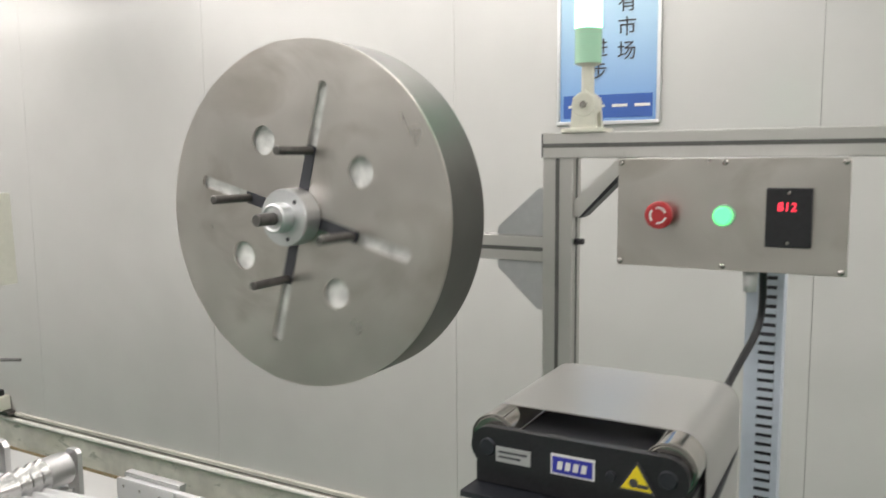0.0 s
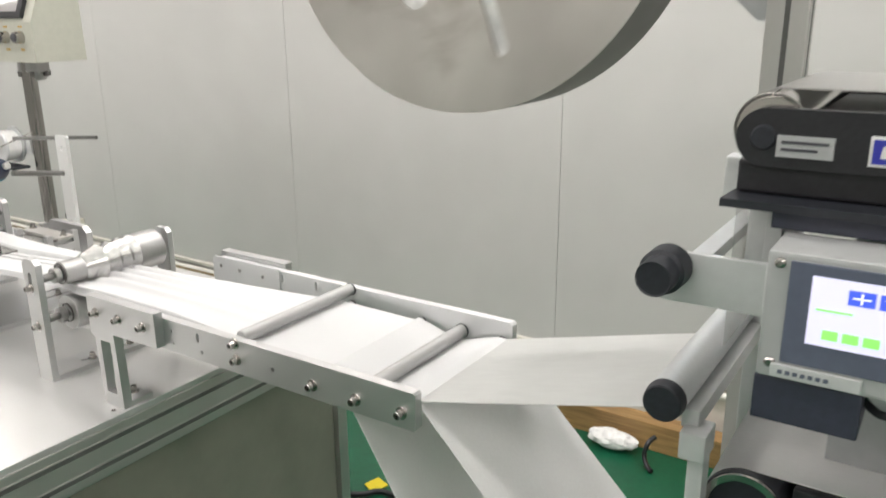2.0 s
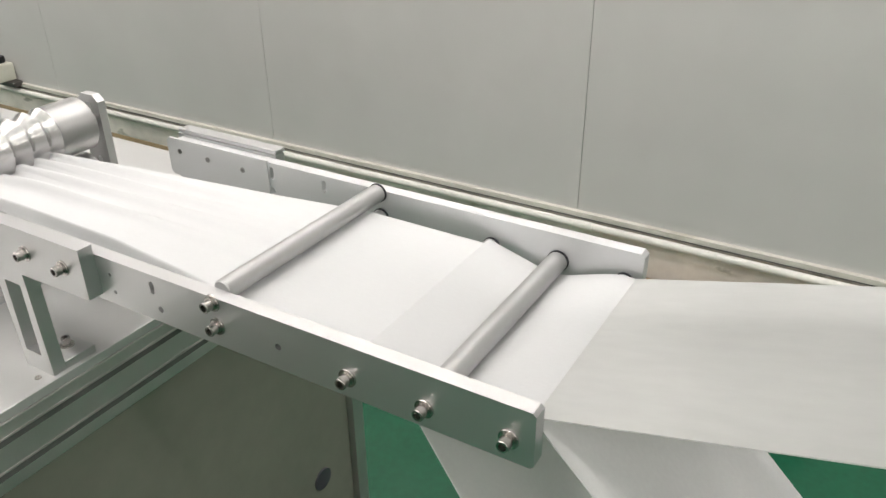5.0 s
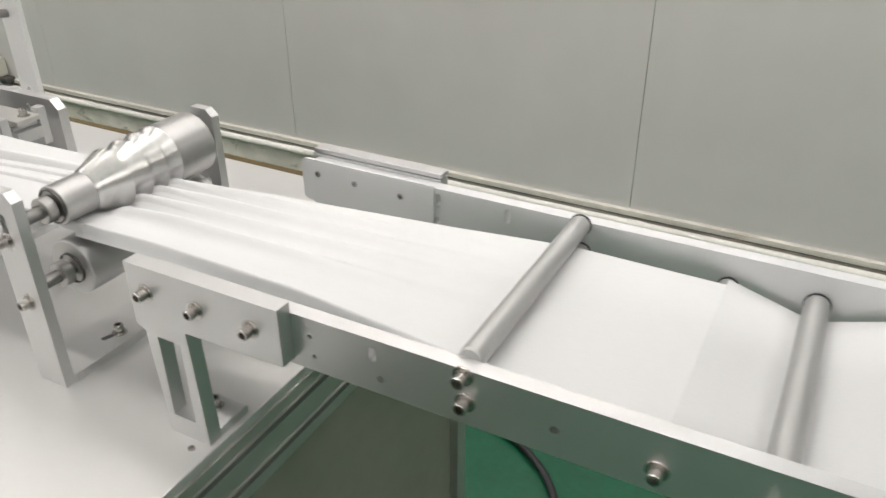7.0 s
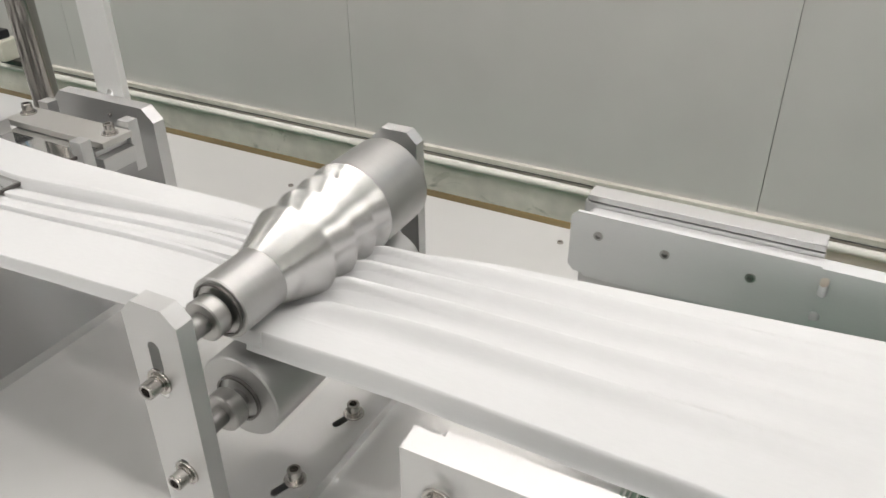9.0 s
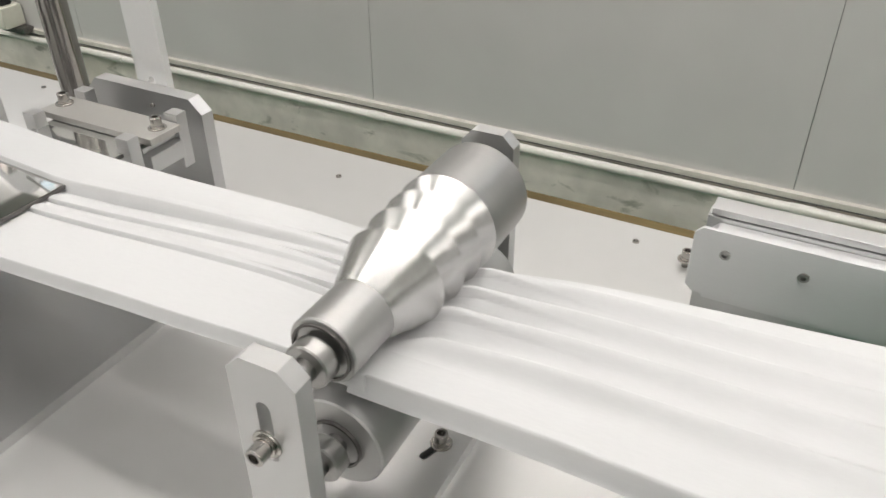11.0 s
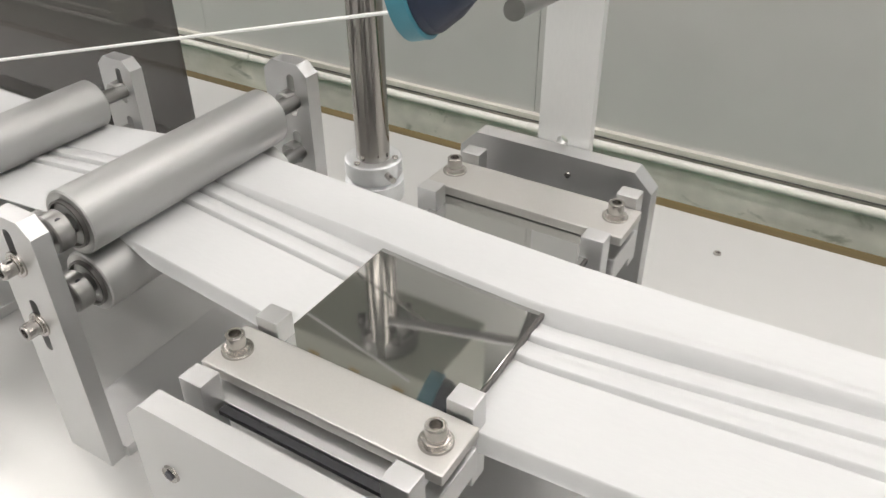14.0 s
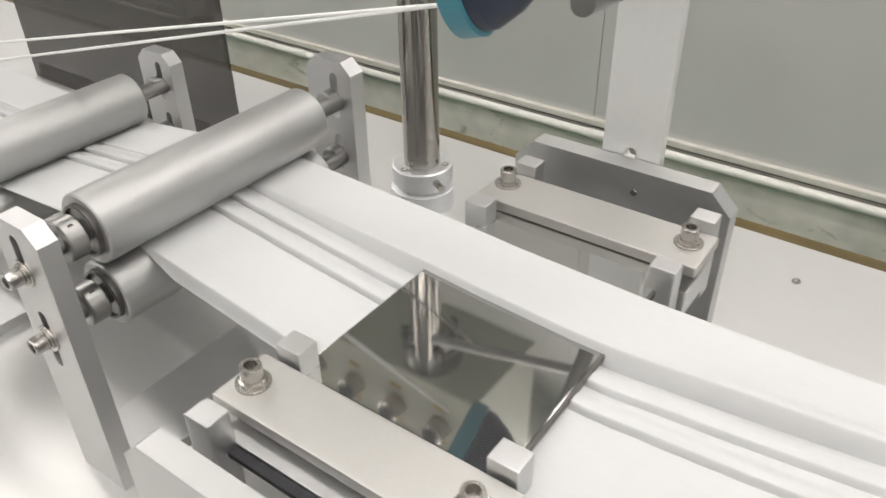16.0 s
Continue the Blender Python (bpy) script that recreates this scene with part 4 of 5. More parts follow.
hub = part("hub", lathe([(0.905, 0.016), (0.903, 0.020), (0.905, 0.023), (0.926, 0.023), (0.927, 0.043), (0.930, 0.0445), (0.962, 0.0445), (0.965, 0.040)], (RC[0], 0, RC[2]), "y", 48), ALU_MATT, reel, "turned aluminium hub")
part("spindle", lathe([(0.868, 0.008), (0.870, 0.0095), (0.908, 0.0095)], (RC[0], 0, RC[2]), "y", 24), DARK_STEEL, reel)
part("axle", lathe([(1.06, 0.016), (1.22, 0.016)], (RC[0], 0, RC[2]), "y", 24), CHROME, reel)
for k in range(3):
    u, v = polar(0.034, 30 + 120 * k)
    part("hub_screw", rod((u, 0.9255, v), (u, 0.9275, v), 0.0032, 10), INK_SHADE, hub)
for a in SPOKES:
    u, v = polar(0.105, a)
    pin = part("pin", lathe([(0.885, 0.0055), (0.886, 0.0068), (0.980, 0.0068)], (u, 0, v), "y", 16), DARK_STEEL, reel, "dark round steel pin")
    arm = bmesh.new()
    join(arm, box(-0.0092, 0.0092, 0.964, 0.9705, 0.040, 0.112))
    bmesh.ops.rotate(arm, verts=arm.verts, cent=(0, 0, 0), matrix=Matrix.Rotation(radians(a), 3, "Y"))
    bmesh.ops.translate(arm, verts=arm.verts, vec=(RC[0], 0, RC[2]))
    part("pin_slider", arm, INK_SHADE, reel)

panel = thing("control_panel", (-0.2, 1.165, 1.336), "stainless control panel with red stop button and green lamp", "control panel")
part("face_plate", box(-0.353, -0.042, 1.163, 1.167, 1.336, 1.495, 0.001), STEEL, panel)
part("housing", box(-0.347, -0.048, 1.167, 1.196, 1.341, 1.4955, 0.001), WHITE_METAL, panel)
for x, z in ((-0.348, 1.489), (-0.200, 1.489), (-0.049, 1.489), (-0.348, 1.342), (-0.200, 1.342), (-0.049, 1.342)):
    part("panel_screw", lathe([(1.1600, 0.0022), (1.1612, 0.0040), (1.163, 0.0044)], (x, 0, z), "y", 14), BOLT, panel)
stop = part("stop_button", lathe([(1.132, 0.016), (1.134, 0.0195), (1.140, 0.0200), (1.147, 0.0185), (1.150, 0.012), (1.1625, 0.012)], (-0.285, 0, 1.414), "y", 36), RED, panel, "red mushroom stop button")
bm = bmesh.new()
for a0 in (20, 140, 260):
    pts = [(-0.285 + r * math.cos(radians(a0 + s * 14)), 1.414 + r * math.sin(radians(a0 + s * 14))) for r, ss in ((0.0125, range(7)), (0.0098, range(6, -1, -1))) for s in ss]
    join(bm, plate(pts, [], 1.1312, 1.1325))
part("arrow_marks", bm, LABEL_WHITE, stop)
lamp_b = part("lamp_button", lathe([(1.150, 0.010), (1.152, 0.0125), (1.1625, 0.0130)], (-0.2, 0, 1.414), "y", 28), BUTTON_GLOW, panel, "lit green push button")
part("bezel", lathe([(1.155, 0.0155), (1.1625, 0.0160)], (-0.2, 0, 1.414), "y", 28), GREEN_LENS, lamp_b)
meter = part("meter", box(-0.144, -0.086, 1.152, 1.163, 1.373, 1.454, 0.002), BLACK, panel, "black speed meter with red digits")
words("digits", "812", 0.0165, Matrix.Translation((-0.117, 1.1515, 1.428)) @ Matrix.Rotation(radians(90), 4, "X"), RED_GLOW, meter)
for z in (1.380, 1.448):
    part("meter_screw", lathe([(1.150, 0.002), (1.152, 0.003)], (-0.115, 0, z), "y", 12), BOLT, meter)
part("cable_gland", lathe([(1.305, 0.009), (1.336, 0.011)], (-0.165, 1.185, 0), "z", 16), WHITE_METAL, panel)

duct = thing("cable_duct", (-0.155, 1.3, FLOOR), "grey slotted plastic cable duct hanging behind the panel", "cable duct")
part("back", box(-0.182, -0.128, 1.305, 1.309, FLOOR, 1.40), DUCT, duct)
part("side", box(-0.182, -0.162, 1.270, 1.305, FLOOR, 1.40), DUCT, duct)
for k in range(62):
    z = 1.325 - 0.0145 * k
    part("finger", box(-0.162, -0.1385, 1.270, 1.273, z - 0.0085, z), DUCT, duct)
part("edge_lip", box(-0.138, -0.128, 1.2695, 1.3045, FLOOR, 1.40), DUCT, duct)
# Dark fill standing in for the shade behind the duct's slots.
part("cover_dark", box(-0.1615, -0.1385, 1.276, 1.305, 0.42, 1.33), INK_SHADE, duct)


def cable(name, pts, r, mat, label, category):
    cu = bpy.data.curves.new(name, "CURVE")
    cu.dimensions, cu.bevel_depth, cu.bevel_resolution, cu.resolution_u = "3D", r, 3, 10
    sp = cu.splines.new("NURBS")
    sp.points.add(len(pts) - 1)
    for p, c in zip(sp.points, pts):
        p.co = (*c, 1)
    sp.use_endpoint_u, sp.order_u = True, 3
    cu.materials.append(mat)
    return tagged(new(name, cu), label, category)


cable("black_cable", [(-0.150, 1.20, 1.335), (-0.152, 1.23, 1.28), (-0.157, 1.22, 1.24), (-0.175, 1.18, 1.20), (-0.19, 1.12, 1.16), (-0.19, 1.11, 1.0)], 0.0055, BLACK, "black sheathed cable hanging from the control panel", "cable")

cable("black_cable", [(-0.300, 0.775, 0.965), (-0.288, 0.765, 0.957), (-0.277, 0.762, 0.955), (-0.266, 0.766, 0.960), (-0.256, 0.776, 0.966)], 0.0035, BLACK, "short black cable looped between two connector boxes", "cable")
cable("black_cable", [(-0.186, 0.835, 1.10), (-0.180, 0.832, 1.06), (-0.176, 0.834, 1.00), (-0.182, 0.84, 0.93), (-0.186, 0.85, 0.85)], 0.0045, BLACK, "black cable hanging beside the touch screen terminal", "cable")

tower = thing("signal_lamp", (-0.42, 1.215, 1.536), "cream signal lamp on a pivot foot with lit green segment", "signal lamp")
part("foot", box(-0.456, -0.386, 1.190, 1.242, 1.536, 1.543, 0.003), CREAM, tower)
for dy in (-0.014, 0.014):
    part("ear", plate([(-0.442, 1.542), (-0.400, 1.542), (-0.404, 1.590), (-0.420, 1.602), (-0.438, 1.590)], [], 1.215 + dy - 0.004, 1.215 + dy + 0.004), CREAM, tower)
part("pivot", lathe([(1.196, 0.018), (1.2, 0.020), (1.23, 0.020), (1.234, 0.018)], (-0.421, 0, 1.579), "y", 28), CREAM, tower)
part("pivot_screw", lathe([(1.192, 0.005), (1.198, 0.0065)], (-0.421, 0, 1.579), "y", 14), BOLT, tower)
part("stem", lathe([(1.590, 0.010), (1.638, 0.010), (1.643, 0.0208)], (-0.420, 1.215, 0), "z", 24), CREAM, tower)
part("lower_segment", lathe([(1.643, 0.0208), (1.697, 0.0208)], (-0.420, 1.215, 0), "z", 32), GREEN_LENS, tower, "translucent green tinted segment")
part("lit_segment", lathe([(1.698, 0.0210), (1.775, 0.0210)], (-0.420, 1.215, 0), "z", 32), GREEN_GLOW, tower, "lit green lamp segment")
part("top_cap", lathe([(1.776, 0.0212), (1.800, 0.0212), (1.806, 0.016)], (-0.420, 1.215, 0), "z", 32), CREAM, tower)

# ---- web straightening unit with rollers ----
WX0, WX1, WZ, WR = -0.398, -0.190, 1.163, 0.030
unit = thing("web_aligner", (-0.3, 0.95, FLOOR), "black web aligning unit with two polished rollers", "web aligner")


def stadium(x0, x1, z, r, n=14):
    pts = [(x1 + r * math.cos(a), z + r * math.sin(a)) for a in [-math.pi / 2 + math.pi * k / n for k in range(n + 1)]]
    return pts + [(x0 + r * math.cos(a), z + r * math.sin(a)) for a in [math.pi / 2 + math.pi * k / n for k in range(n + 1)]]


for y0, y1 in ((0.815, 0.826), (1.098, 1.108)):
    part("side_plate", plate(stadium(WX0, WX1, WZ - 0.006, 0.0245), [], y0, y1), BLACK, unit)
for x in (WX0, WX1):
    rl = part("roller", lathe([(0.827, WR - 0.004), (0.828, WR), (1.096, WR), (1.097, WR - 0.004)], (x, 0, WZ), "y", 56), CHROME, unit)
    part("end_ring", ring(x, WZ, WR - 0.0008, 0.8264, 0.8282), DARK_STEEL, rl)
for x in (WX0 - 0.002, WX1 + 0.002):
    part("end_cap", lathe([(0.812, 0.009), (0.8152, 0.011)], (x, 0, WZ - 0.006), "y", 24), RUBBER, unit)
part("inner_tray", box(-0.385, -0.205, 0.832, 1.09, 1.138, 1.172, 0.002), BLACK, unit)
part("tray_screw", lathe([(1.172, 0.004), (1.175, 0.0036)], (-0.312, 0.838, 0), "z", 14), BOLT, unit)
part("upper_box", box(-0.420, -0.165, 0.822, 1.10, 1.108, 1.136, 0.003), BLACK, unit)
part("shelf", plate([(-0.425, 0.790), (-0.150, 0.790), (-0.160, 1.10), (-0.412, 1.10)], [], 1.100, 1.107, "xy"), RUBBER, unit)
part("lower_box", box(-0.384, -0.195, 0.800, 1.08, 1.084, 1.0995, 0.002), NAVY, unit)
part("pedestal", box(-0.330, -0.22, 0.93, 1.07, FLOOR, 1.084, 0.002), GUSSET, unit)
part("column", box(-0.415, -0.372, 0.862, 0.905, 1.0, 1.0995, 0.002), WHITE_METAL, unit)
lab = part("maker_label", box(-0.389, -0.345, 0.8125, 0.8151, 1.142, 1.160, 0.0005), LABEL_GREY, unit, "small grey label with unreadable print")
for k, w in enumerate((0.036, 0.028)):
    part("print_bar", box(-0.385, -0.385 + w, 0.8118, 0.8126, 1.1535 - 0.006 * k, 1.1558 - 0.006 * k), INK_SHADE, lab)


def badge(x0, x1, y, z0, z1, parent):
    """A blue badge with a white edge and plain white bars."""
    b = part("badge", box(x0, x1, y - 0.0022, y, z0, z1, 0.0005), LABEL_WHITE, parent, "blue badge with white border")
    e = (z1 - z0) * 0.1
    part("badge_field", box(x0 + e, x1 - e, y - 0.0030, y - 0.0021, z0 + e, z1 - e), LABEL_BLUE, b)
    w = (x1 - x0 - 6 * e) / 4
    for k in range(4):
        xk = x0 + 3 * e + k * w
        part("badge_bar", plate([(xk + 0.1 * w, z0 + 3 * e), (xk + 0.72 * w, z0 + 3 * e), (xk + 0.85 * w, z1 - 3 * e), (xk + 0.23 * w, z1 - 3 * e)], [], y - 0.0037, y - 0.0029), LABEL_WHITE, b)


badge(-0.320, -0.268, 0.815, 1.140, 1.164, unit)
tri_label = part("warning_label", plate([(-0.242, 1.138), (-0.200, 1.138), (-0.221, 1.172)], [], 0.8125, 0.815), INK_SHADE, unit, "yellow triangular warning label")
part("warning_field", plate([(-0.238, 1.1405), (-0.204, 1.1405), (-0.221, 1.1680)], [], 0.8118, 0.8126), YELLOW, tri_label)
part("warning_mark", plate(circle(-0.224, 1.148, 0.005, 12), [], 0.8112, 0.8119), INK_SHADE, tri_label)
part("warning_mark", box(-0.220, -0.208, 0.8112, 0.8119, 1.1435, 1.1475), INK_SHADE, tri_label)
part("edge_button", lathe([(0.8115, 0.005), (0.815, 0.006)], (-0.250, 0, 1.150), "y", 14), RUBBER, unit)
WEBY = (0.872, 1.092)
top_path = [(-0.4285, 0.94), (-0.4287, 1.05), (-0.4288, WZ)]
top_path += [(WX0 + 0.0306 * math.cos(radians(a)), WZ + 0.0306 * math.sin(radians(a))) for a in (165, 150, 135, 120, 105, 90)]
top_path += [(WX1 + 0.0306 * math.cos(radians(a)), WZ + 0.0306 * math.sin(radians(a))) for a in (90, 75, 60, 45, 30, 15, 0)] + [(WX1 + 0.0306, 1.0), (WX1 + 0.0306, 0.80)]
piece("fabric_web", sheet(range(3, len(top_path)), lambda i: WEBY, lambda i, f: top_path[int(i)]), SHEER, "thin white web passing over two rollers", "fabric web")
piece("fabric_web", sheet(range(0, 4), lambda i: WEBY, lambda i, f: top_path[int(i)]), VEIL, "sheer white web rising from the guide roller", "fabric web")

touch = thing("touch_screen", (-0.29, 0.77, 0.963), "grey touch screen terminal with a lit menu", "touch screen")
part("housing", box(-0.372, -0.205, 0.737, 0.802, 0.979, 1.083, 0.003), HOUSING, touch)
part("bezel", box(-0.355, -0.217, 0.7352, 0.7372, 0.9945, 1.0775, 0.001), SLATE, touch)
scr = part("screen", box(-0.3365, -0.229, 0.7344, 0.7353, 1.011, 1.0655), SCREEN, touch, "lit pale violet screen")
scr.location = (-0.002, 0, 0.003)
for k in range(4):
    x0 = -0.3110 + 0.0207 * k
    xm = x0 + 0.009
    ic = part("icon", box(x0, x0 + 0.018, 0.7338, 0.7345, 1.0475, 1.0590), SCREEN_BLUE, scr)
    marks = ([box(xm - 0.006, xm + 0.006, 0.7334, 0.7339, 1.0526, 1.0538), box(xm - 0.0007, xm + 0.0007, 0.7333, 0.7338, 1.0490, 1.0575)],
             [ring(xm, 1.0532, 0.0040, 0.7334, 0.7339, 0.0012, 20), box(xm - 0.0055, xm - 0.0020, 0.7333, 0.7338, 1.0555, 1.0570)],
             [box(xm - 0.0030, xm - 0.0016, 0.7334, 0.7339, 1.0492, 1.0572), box(xm - 0.0030, xm + 0.0030, 0.7333, 0.7338, 1.0558, 1.0572), box(xm - 0.0030, xm + 0.0034, 0.7333, 0.7338, 1.0492, 1.0506)],
             [plate([(xm - 0.0040, 1.0562), (xm - 0.0028, 1.0574), (xm + 0.0048, 1.0502), (xm + 0.0036, 1.0490)], [], 0.7334, 0.7339), ring(xm - 0.0030, 1.0560, 0.0026, 0.7333, 0.7338, 0.0011, 16)])[k]
    for m in marks:
        part("icon_mark", m, SCREEN_LINE, ic)
for x0, x1, z0, z1 in ((-0.2760, -0.2580, 1.0300, 1.0410), (-0.2545, -0.2365, 1.0300, 1.0410), (-0.331, -0.320, 1.017, 1.0245), (-0.317, -0.306, 1.017, 1.0245), (-0.303, -0.292, 1.017, 1.0245), (-0.337, -0.312, 1.0395, 1.0408)):
    part("icon", box(x0 + 0.0055, x1 + 0.0055, 0.7338, 0.7345, z0, z1), SCREEN_GREEN, scr)
for x in (-0.2615, -0.2400):
    part("icon_mark", plate([(x - 0.0045, 1.0345), (x + 0.0005, 1.0345), (x + 0.0005, 1.0325), (x + 0.0045, 1.0355), (x + 0.0005, 1.0385), (x + 0.0005, 1.0365), (x - 0.0045, 1.0365)], [], 0.7333, 0.7339), SCREEN_LINE, scr)
badge_lit = part("icon", box(-0.2690, -0.2350, 0.7338, 0.7345, 1.0130, 1.0225), SCREEN_BLUE, scr)
for k in range(4):
    xk = -0.2655 + 0.0074 * k
    part("icon_mark", plate([(xk, 1.0150), (xk + 0.0048, 1.0150), (xk + 0.0060, 1.0206), (xk + 0.0012, 1.0206)], [], 0.7333, 0.7339), SCREEN_LINE, badge_lit)
for x, z in ((-0.3625, 1.074), (-0.3625, 0.992), (-0.2135, 1.074), (-0.2135, 0.992)):
    part("corner_screw", lathe([(0.7345, 0.0022), (0.736, 0.0042), (0.737, 0.0044)], (x, 0, z), "y", 14), BOLT, touch)
tag = part("name_strip", box(-0.361, -0.296, 0.7335, 0.7370, 0.9815, 0.9925, 0.001), WHITE_METAL, touch)
for k in range(7):
    part("print_bar", box(-0.355 + 0.0055 * k, -0.3515 + 0.0055 * k, 0.7330, 0.7337, 0.9852, 0.9885), SLATE, tag)
part("lower_box", box(-0.373, -0.294, 0.739, 0.85, 0.940, 0.9785, 0.002), NAVY, touch, "dark blue connector box under the terminal")
part("side_connector", box(-0.258, -0.200, 0.742, 0.85, 0.905, 0.9785, 0.002), NAVY, touch, "second dark blue connector box")
part("mount", box(-0.36, -0.225, 0.802, 0.86, 0.99, 1.05, 0.002), WHITE_METAL, touch)

arm_t = thing("knob_bracket", (-0.42, 0.80, 1.03), "pale metal bracket with a large black knob", "bracket")
part("arm_plate", box(-0.476, -0.369, 0.800, 0.806, 1.004, 1.052, 0.0012), WHITE_METAL, arm_t)
part("knob", lathe([(0.752, 0.0145), (0.751, 0.0158), (0.753, 0.0165), (0.772, 0.0168), (0.774, 0.0205), (0.797, 0.0210), (0.800, 0.0195)], (-0.465, 0, 1.038), "y", 36), RUBBER, arm_t, "large black plastic knob")
part("spacer_block", box(-0.382, -0.369, 0.79, 0.84, 1.0, 1.055, 0.001), WHITE_METAL, arm_t)
part("cross_arm", box(-0.448, -0.430, 0.806, 0.995, 1.040, 1.052, 0.001), WHITE_METAL, arm_t)
part("side_bar", box(-0.395, -0.381, 0.84, 0.853, 0.99, 1.09, 0.001), WHITE_METAL, arm_t)

GX, GZ = -0.463, 0.899
groll = thing("guide_roller", (GX, 0.95, GZ), "matt aluminium guide roller with black end caps", "guide roller")
part("roller", lathe([(0.812, 0.018), (0.813, 0.0195), (1.100, 0.0195), (1.101, 0.018)], (GX, 0, GZ), "y", 48), ALU_MATT, groll)
part("end_cap", lathe([(0.798, 0.0175), (0.799, 0.0188), (0.809, 0.0202), (0.813, 0.0202)], (GX, 0, GZ), "y", 36), RUBBER, groll, "black plastic end cap")
part("companion_bar", box(-0.452, -0.434, 0.83, 1.102, 0.864, 0.884, 0.002), WHITE_METAL, groll)
part("holder", box(-0.47, -0.37, 1.102, 1.112, 0.86, 0.95, 0.001), WHITE_METAL, groll)

lowu = thing("lower_roller_unit", (-0.36, 0.95, FLOOR), "lower black roller unit carrying a white web", "web aligner")
LX, LZ2, LR = -0.391, 0.774, 0.041
part("roller", lathe([(0.858, LR - 0.012), (0.858, LR - 0.003), (0.860, LR), (1.09, LR), (1.092, LR - 0.003)], (LX, 0, LZ2), "y", 56), RUBBER, lowu)
part("end_ring", ring(LX, LZ2, LR - 0.001, 0.8545, 0.8595, 0.007, 48), CHROME, lowu, "polished steel ring")
part("side_box", box(-0.348, -0.19, 0.870, 0.880, 0.720, 0.806, 0.003), BLACK, lowu)
part("under_box", box(-0.348, -0.19, 0.881, 1.08, 0.66, 0.80, 0.003), BLACK, lowu)
part("post", box(-0.455, -0.432, 1.112, 1.128, FLOOR, 1.098, 0.002), WHITE_METAL, lowu)
part("end_block", box(-0.496, -0.463, 1.095, 1.128, 1.044, 1.091, 0.003), WHITE_METAL, lowu)
part("block_tie", box(-0.470, -0.440, 1.108, 1.120, 1.040, 1.056, 0.001), WHITE_METAL, lowu)
part("post_block", box(-0.448, -0.422, 0.812, 0.850, 0.838, 0.868, 0.003), WHITE_METAL, lowu)
part("stand", box(-0.440, -0.424, 0.82, 0.845, FLOOR, 0.838, 0.002), WHITE_METAL, lowu)
low_path = [(LX - LR - 0.0006, 0.60), (LX - LR - 0.0006, LZ2)] + [(LX + (LR + 0.0006) * math.cos(radians(a)), LZ2 + (LR + 0.0006) * math.sin(radians(a))) for a in (165, 150, 135, 120, 105, 90)] + [(-0.20, LZ2 + LR + 0.0006)]
piece("fabric_web", sheet(range(len(low_path)), lambda i: (0.868, 1.088), lambda i, f: low_path[int(i)]), CLOTH_THIN, "white web passing over the lower roller", "fabric web")

# ---- things on the floor ----
MX, MY = -0.660, 2.22
motor = thing("floor_motor", (MX, MY, FLOOR), "green painted motor with a perforated fan cover on a base", "motor")
part("base", box(MX - 0.095, MX + 0.16, MY - 0.10, MY + 0.10, FLOOR, FLOOR + 0.02, 0.004), MOTOR, motor)
part("barrel", lathe([(MY - 0.085, 0.060), (MY - 0.080, 0.066), (MY + 0.12, 0.066)], (MX, 0, FLOOR + 0.09), "y", 36), MOTOR, motor)
part("fan_cover", lathe([(MY - 0.095, 0.050), (MY - 0.088, 0.060), (MY - 0.06, 0.0675)], (MX, 0, FLOOR + 0.09), "y", 36), MOTOR, motor)
for i in range(-3, 4):
    for k in range(-3, 4):
        if i * i + k * k < 11:
            part("vent_hole", lathe([(MY - 0.0965, 0.0045), (MY - 0.0945, 0.0045)], (MX + 0.0135 * i, 0, FLOOR + 0.09 + 0.0135 * k), "y", 8), INK_SHADE, motor)
bag = bmesh.new()
bmesh.ops.create_icosphere(bag, subdivisions=4, radius=1)
for v in bag.verts:
    d = 1 + 0.22 * noise.noise(v.co * 2.3) + 0.08 * noise.noise(v.co * 7)
    v.co = Vector((-1.095, 2.412, FLOOR + 0.035)) + Vector((v.co.x * 0.082 * d, v.co.y * 0.040 * d, max(-0.035, v.co.z * 0.030 * d)))
piece("white_bag", bag, ROLL_WHITE, "crumpled white plastic bag lying on the green floor", "bag")
plank = piece("wooden_plank", box(-1.37, -0.60, 2.465, 2.538, FLOOR, FLOOR + 0.10, 0.004), WOOD, "varnished brown wooden plank by the wall", "plank")
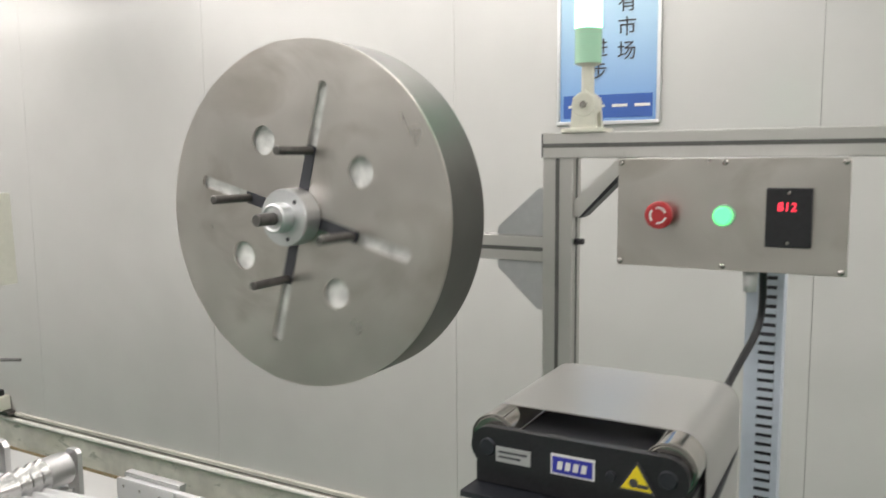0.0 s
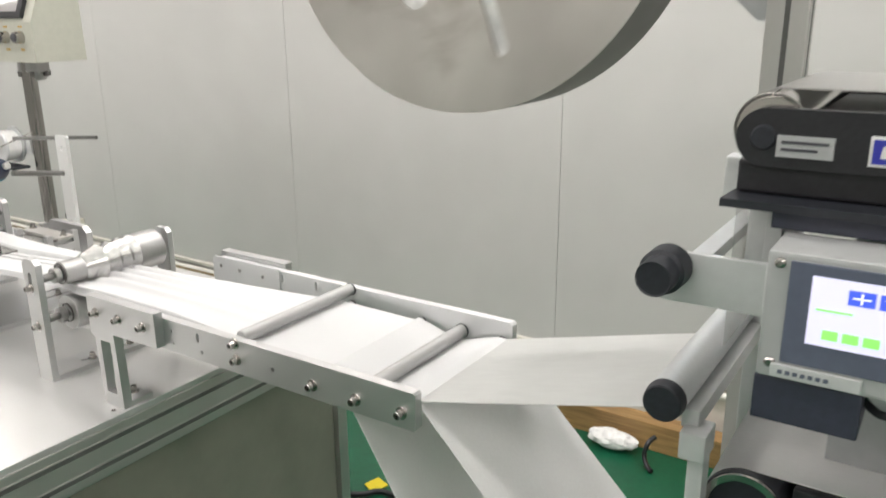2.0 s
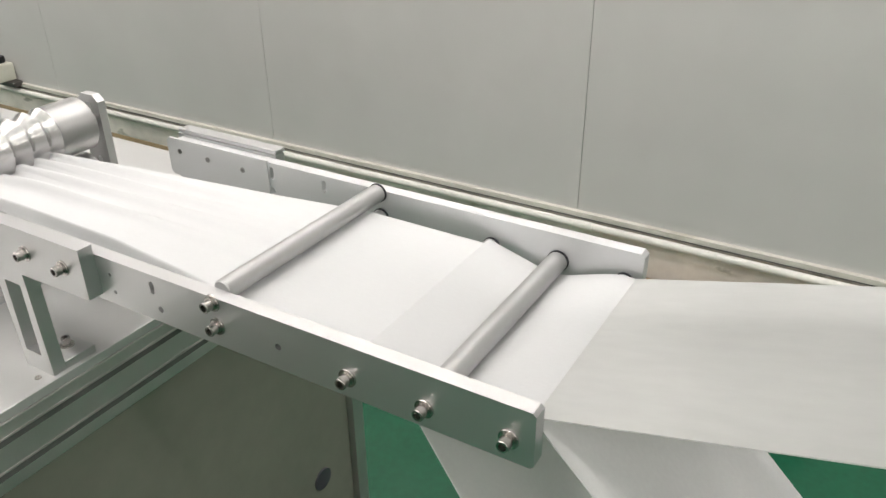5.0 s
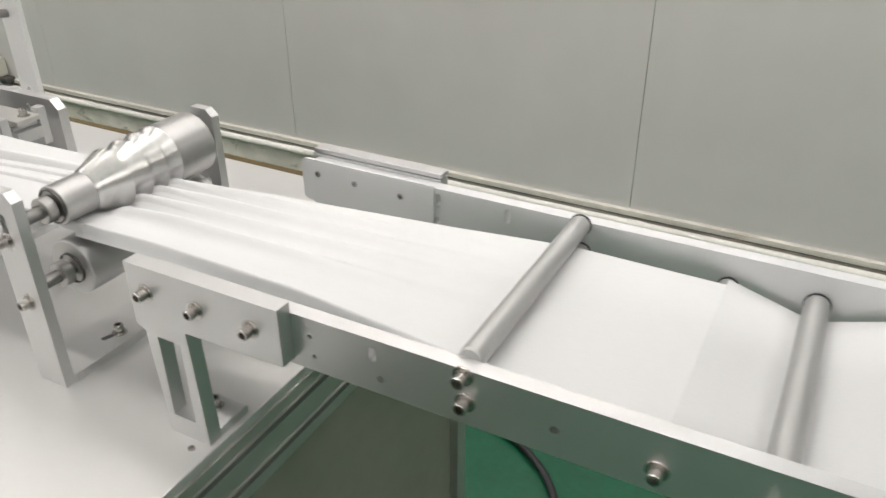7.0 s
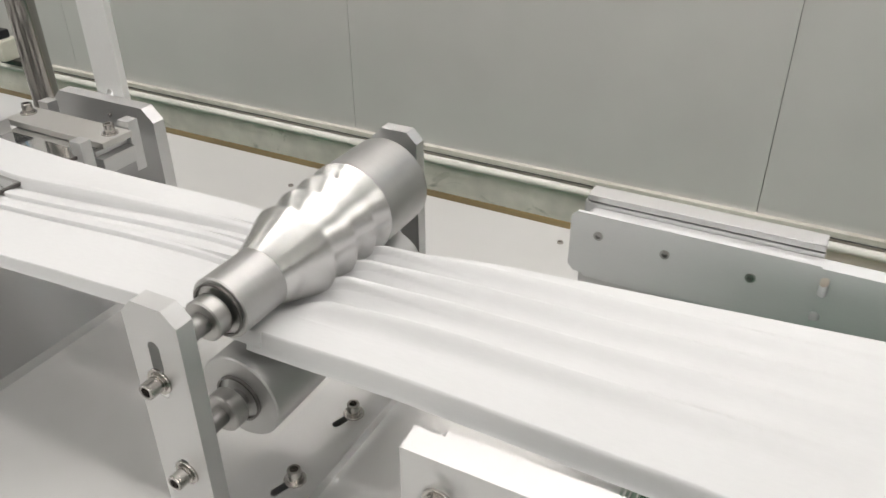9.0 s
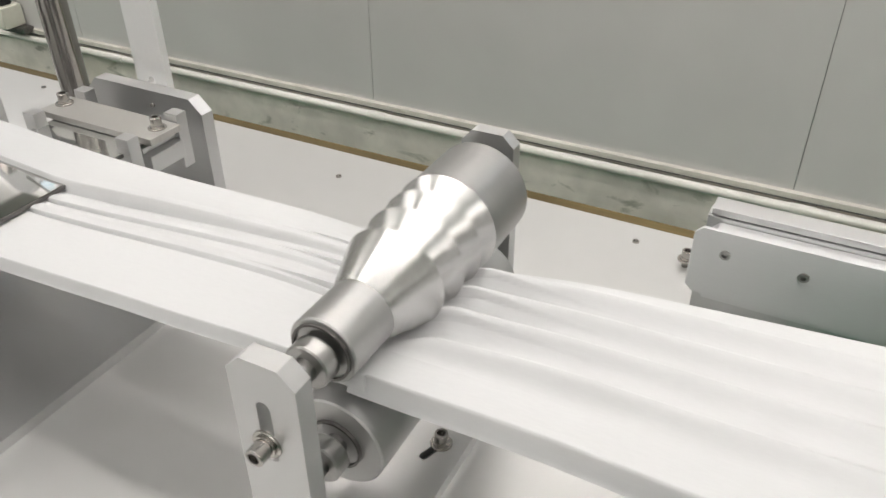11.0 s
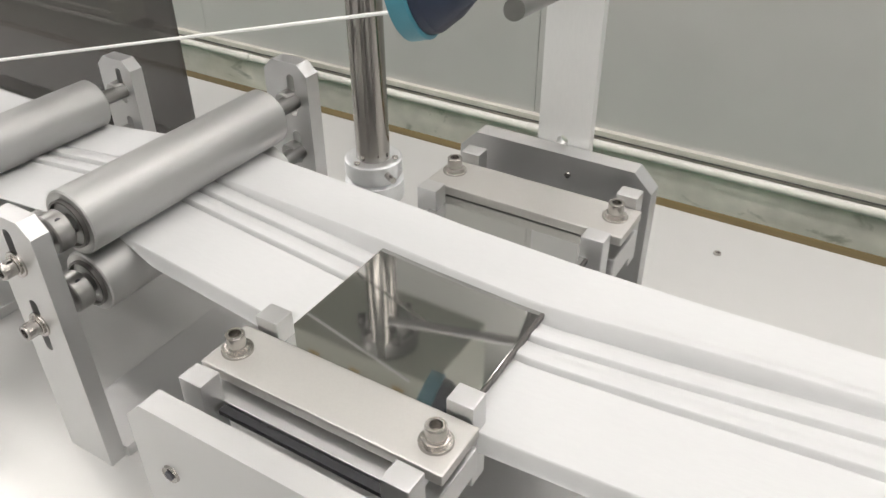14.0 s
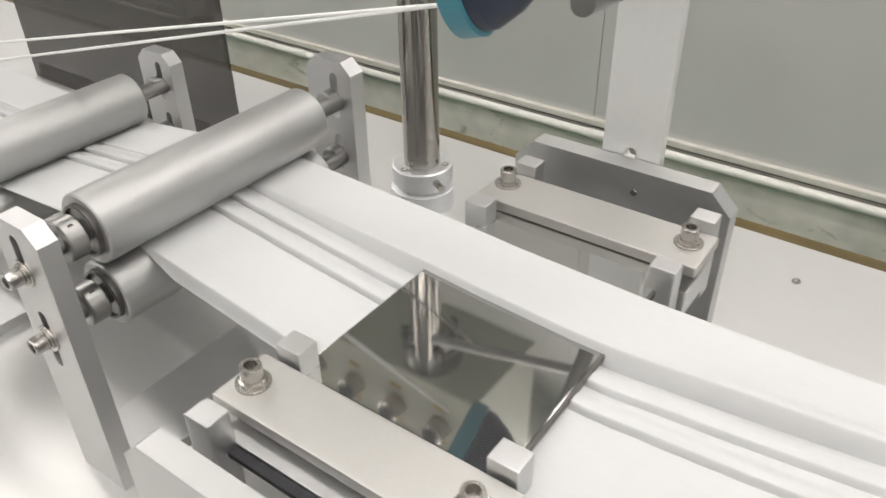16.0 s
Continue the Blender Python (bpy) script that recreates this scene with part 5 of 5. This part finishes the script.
flag = thing("floor_tag", (-1.66, 1.78, FLOOR), "yellow folded paper tag beside a cable", "tag")
part("tag_sheet", plate([(-1.665, 1.785), (-1.612, 1.762), (-1.60, 1.822), (-1.650, 1.838)], [], FLOOR + 0.002, FLOOR + 0.006, "xy"), YELLOW, flag)
cable("black_cable", [(-1.75, 1.70, FLOOR + 0.012), (-1.64, 1.70, FLOOR + 0.012), (-1.59, 1.80, FLOOR + 0.012), (-1.36, 1.73, FLOOR + 0.012), (-1.22, 1.59, FLOOR + 0.012), (-1.1, 1.3, FLOOR + 0.012)], 0.009, BLACK, "black cable lying on the green floor", "cable")
cable("black_cable", [(-0.95, 2.41, FLOOR + 0.085), (-0.965, 2.375, FLOOR + 0.085), (-0.97, 2.36, FLOOR + 0.012), (-0.93, 2.33, FLOOR + 0.009)], 0.008, BLACK, "black cable end beside the plank", "cable")


# ---- the thread ----
def strand(a, b):
    t = thing("thread", a, "taut white thread drawn from the thread cup", "thread")
    part("strand", rod(a, b, 0.0011, 8), THREAD, t)
    return t


TA, TB = (-2.032, 1.004, 0.9250), (-2.75, 1.012, 0.7355)
thread = strand(TA, TB)
loose_thread = strand(TA, TB)


def motions():
    """The reel turns anticlockwise, the thread swings a little."""
    rows = []
    steps = 54
    for k in range(steps + 1):
        t = 16.0 * k / steps
        rows.append((t, Matrix.Translation(RC) @ Matrix.Rotation(radians(15 - 196 * t), 4, "Y")))
    walk(reel, rows)
    walk(cone, [(16.0 * k / 48, Matrix.Translation((CX, 0.95, CZ)) @ Matrix.Rotation(radians(70 * k), 4, "Y")) for k in range(49)])
    for it, swing in ((thread, [(0.0, 0.0), (13.0, 0.0), (13.5, 0.1), (14.5, -0.3), (15.0, 0.2), (15.5, -0.2), (16.0, -0.5)]),
                      (loose_thread, [(0.0, 0.0), (13.5, 0.1), (14.5, -0.2), (15.0, 0.3), (15.5, -0.3), (15.7, 0.2), (16.0, 1.2)])):
        walk(it, [(t, Matrix.Translation(TA) @ Matrix.Rotation(radians(d), 4, "Y")) for t, d in swing])


motions()
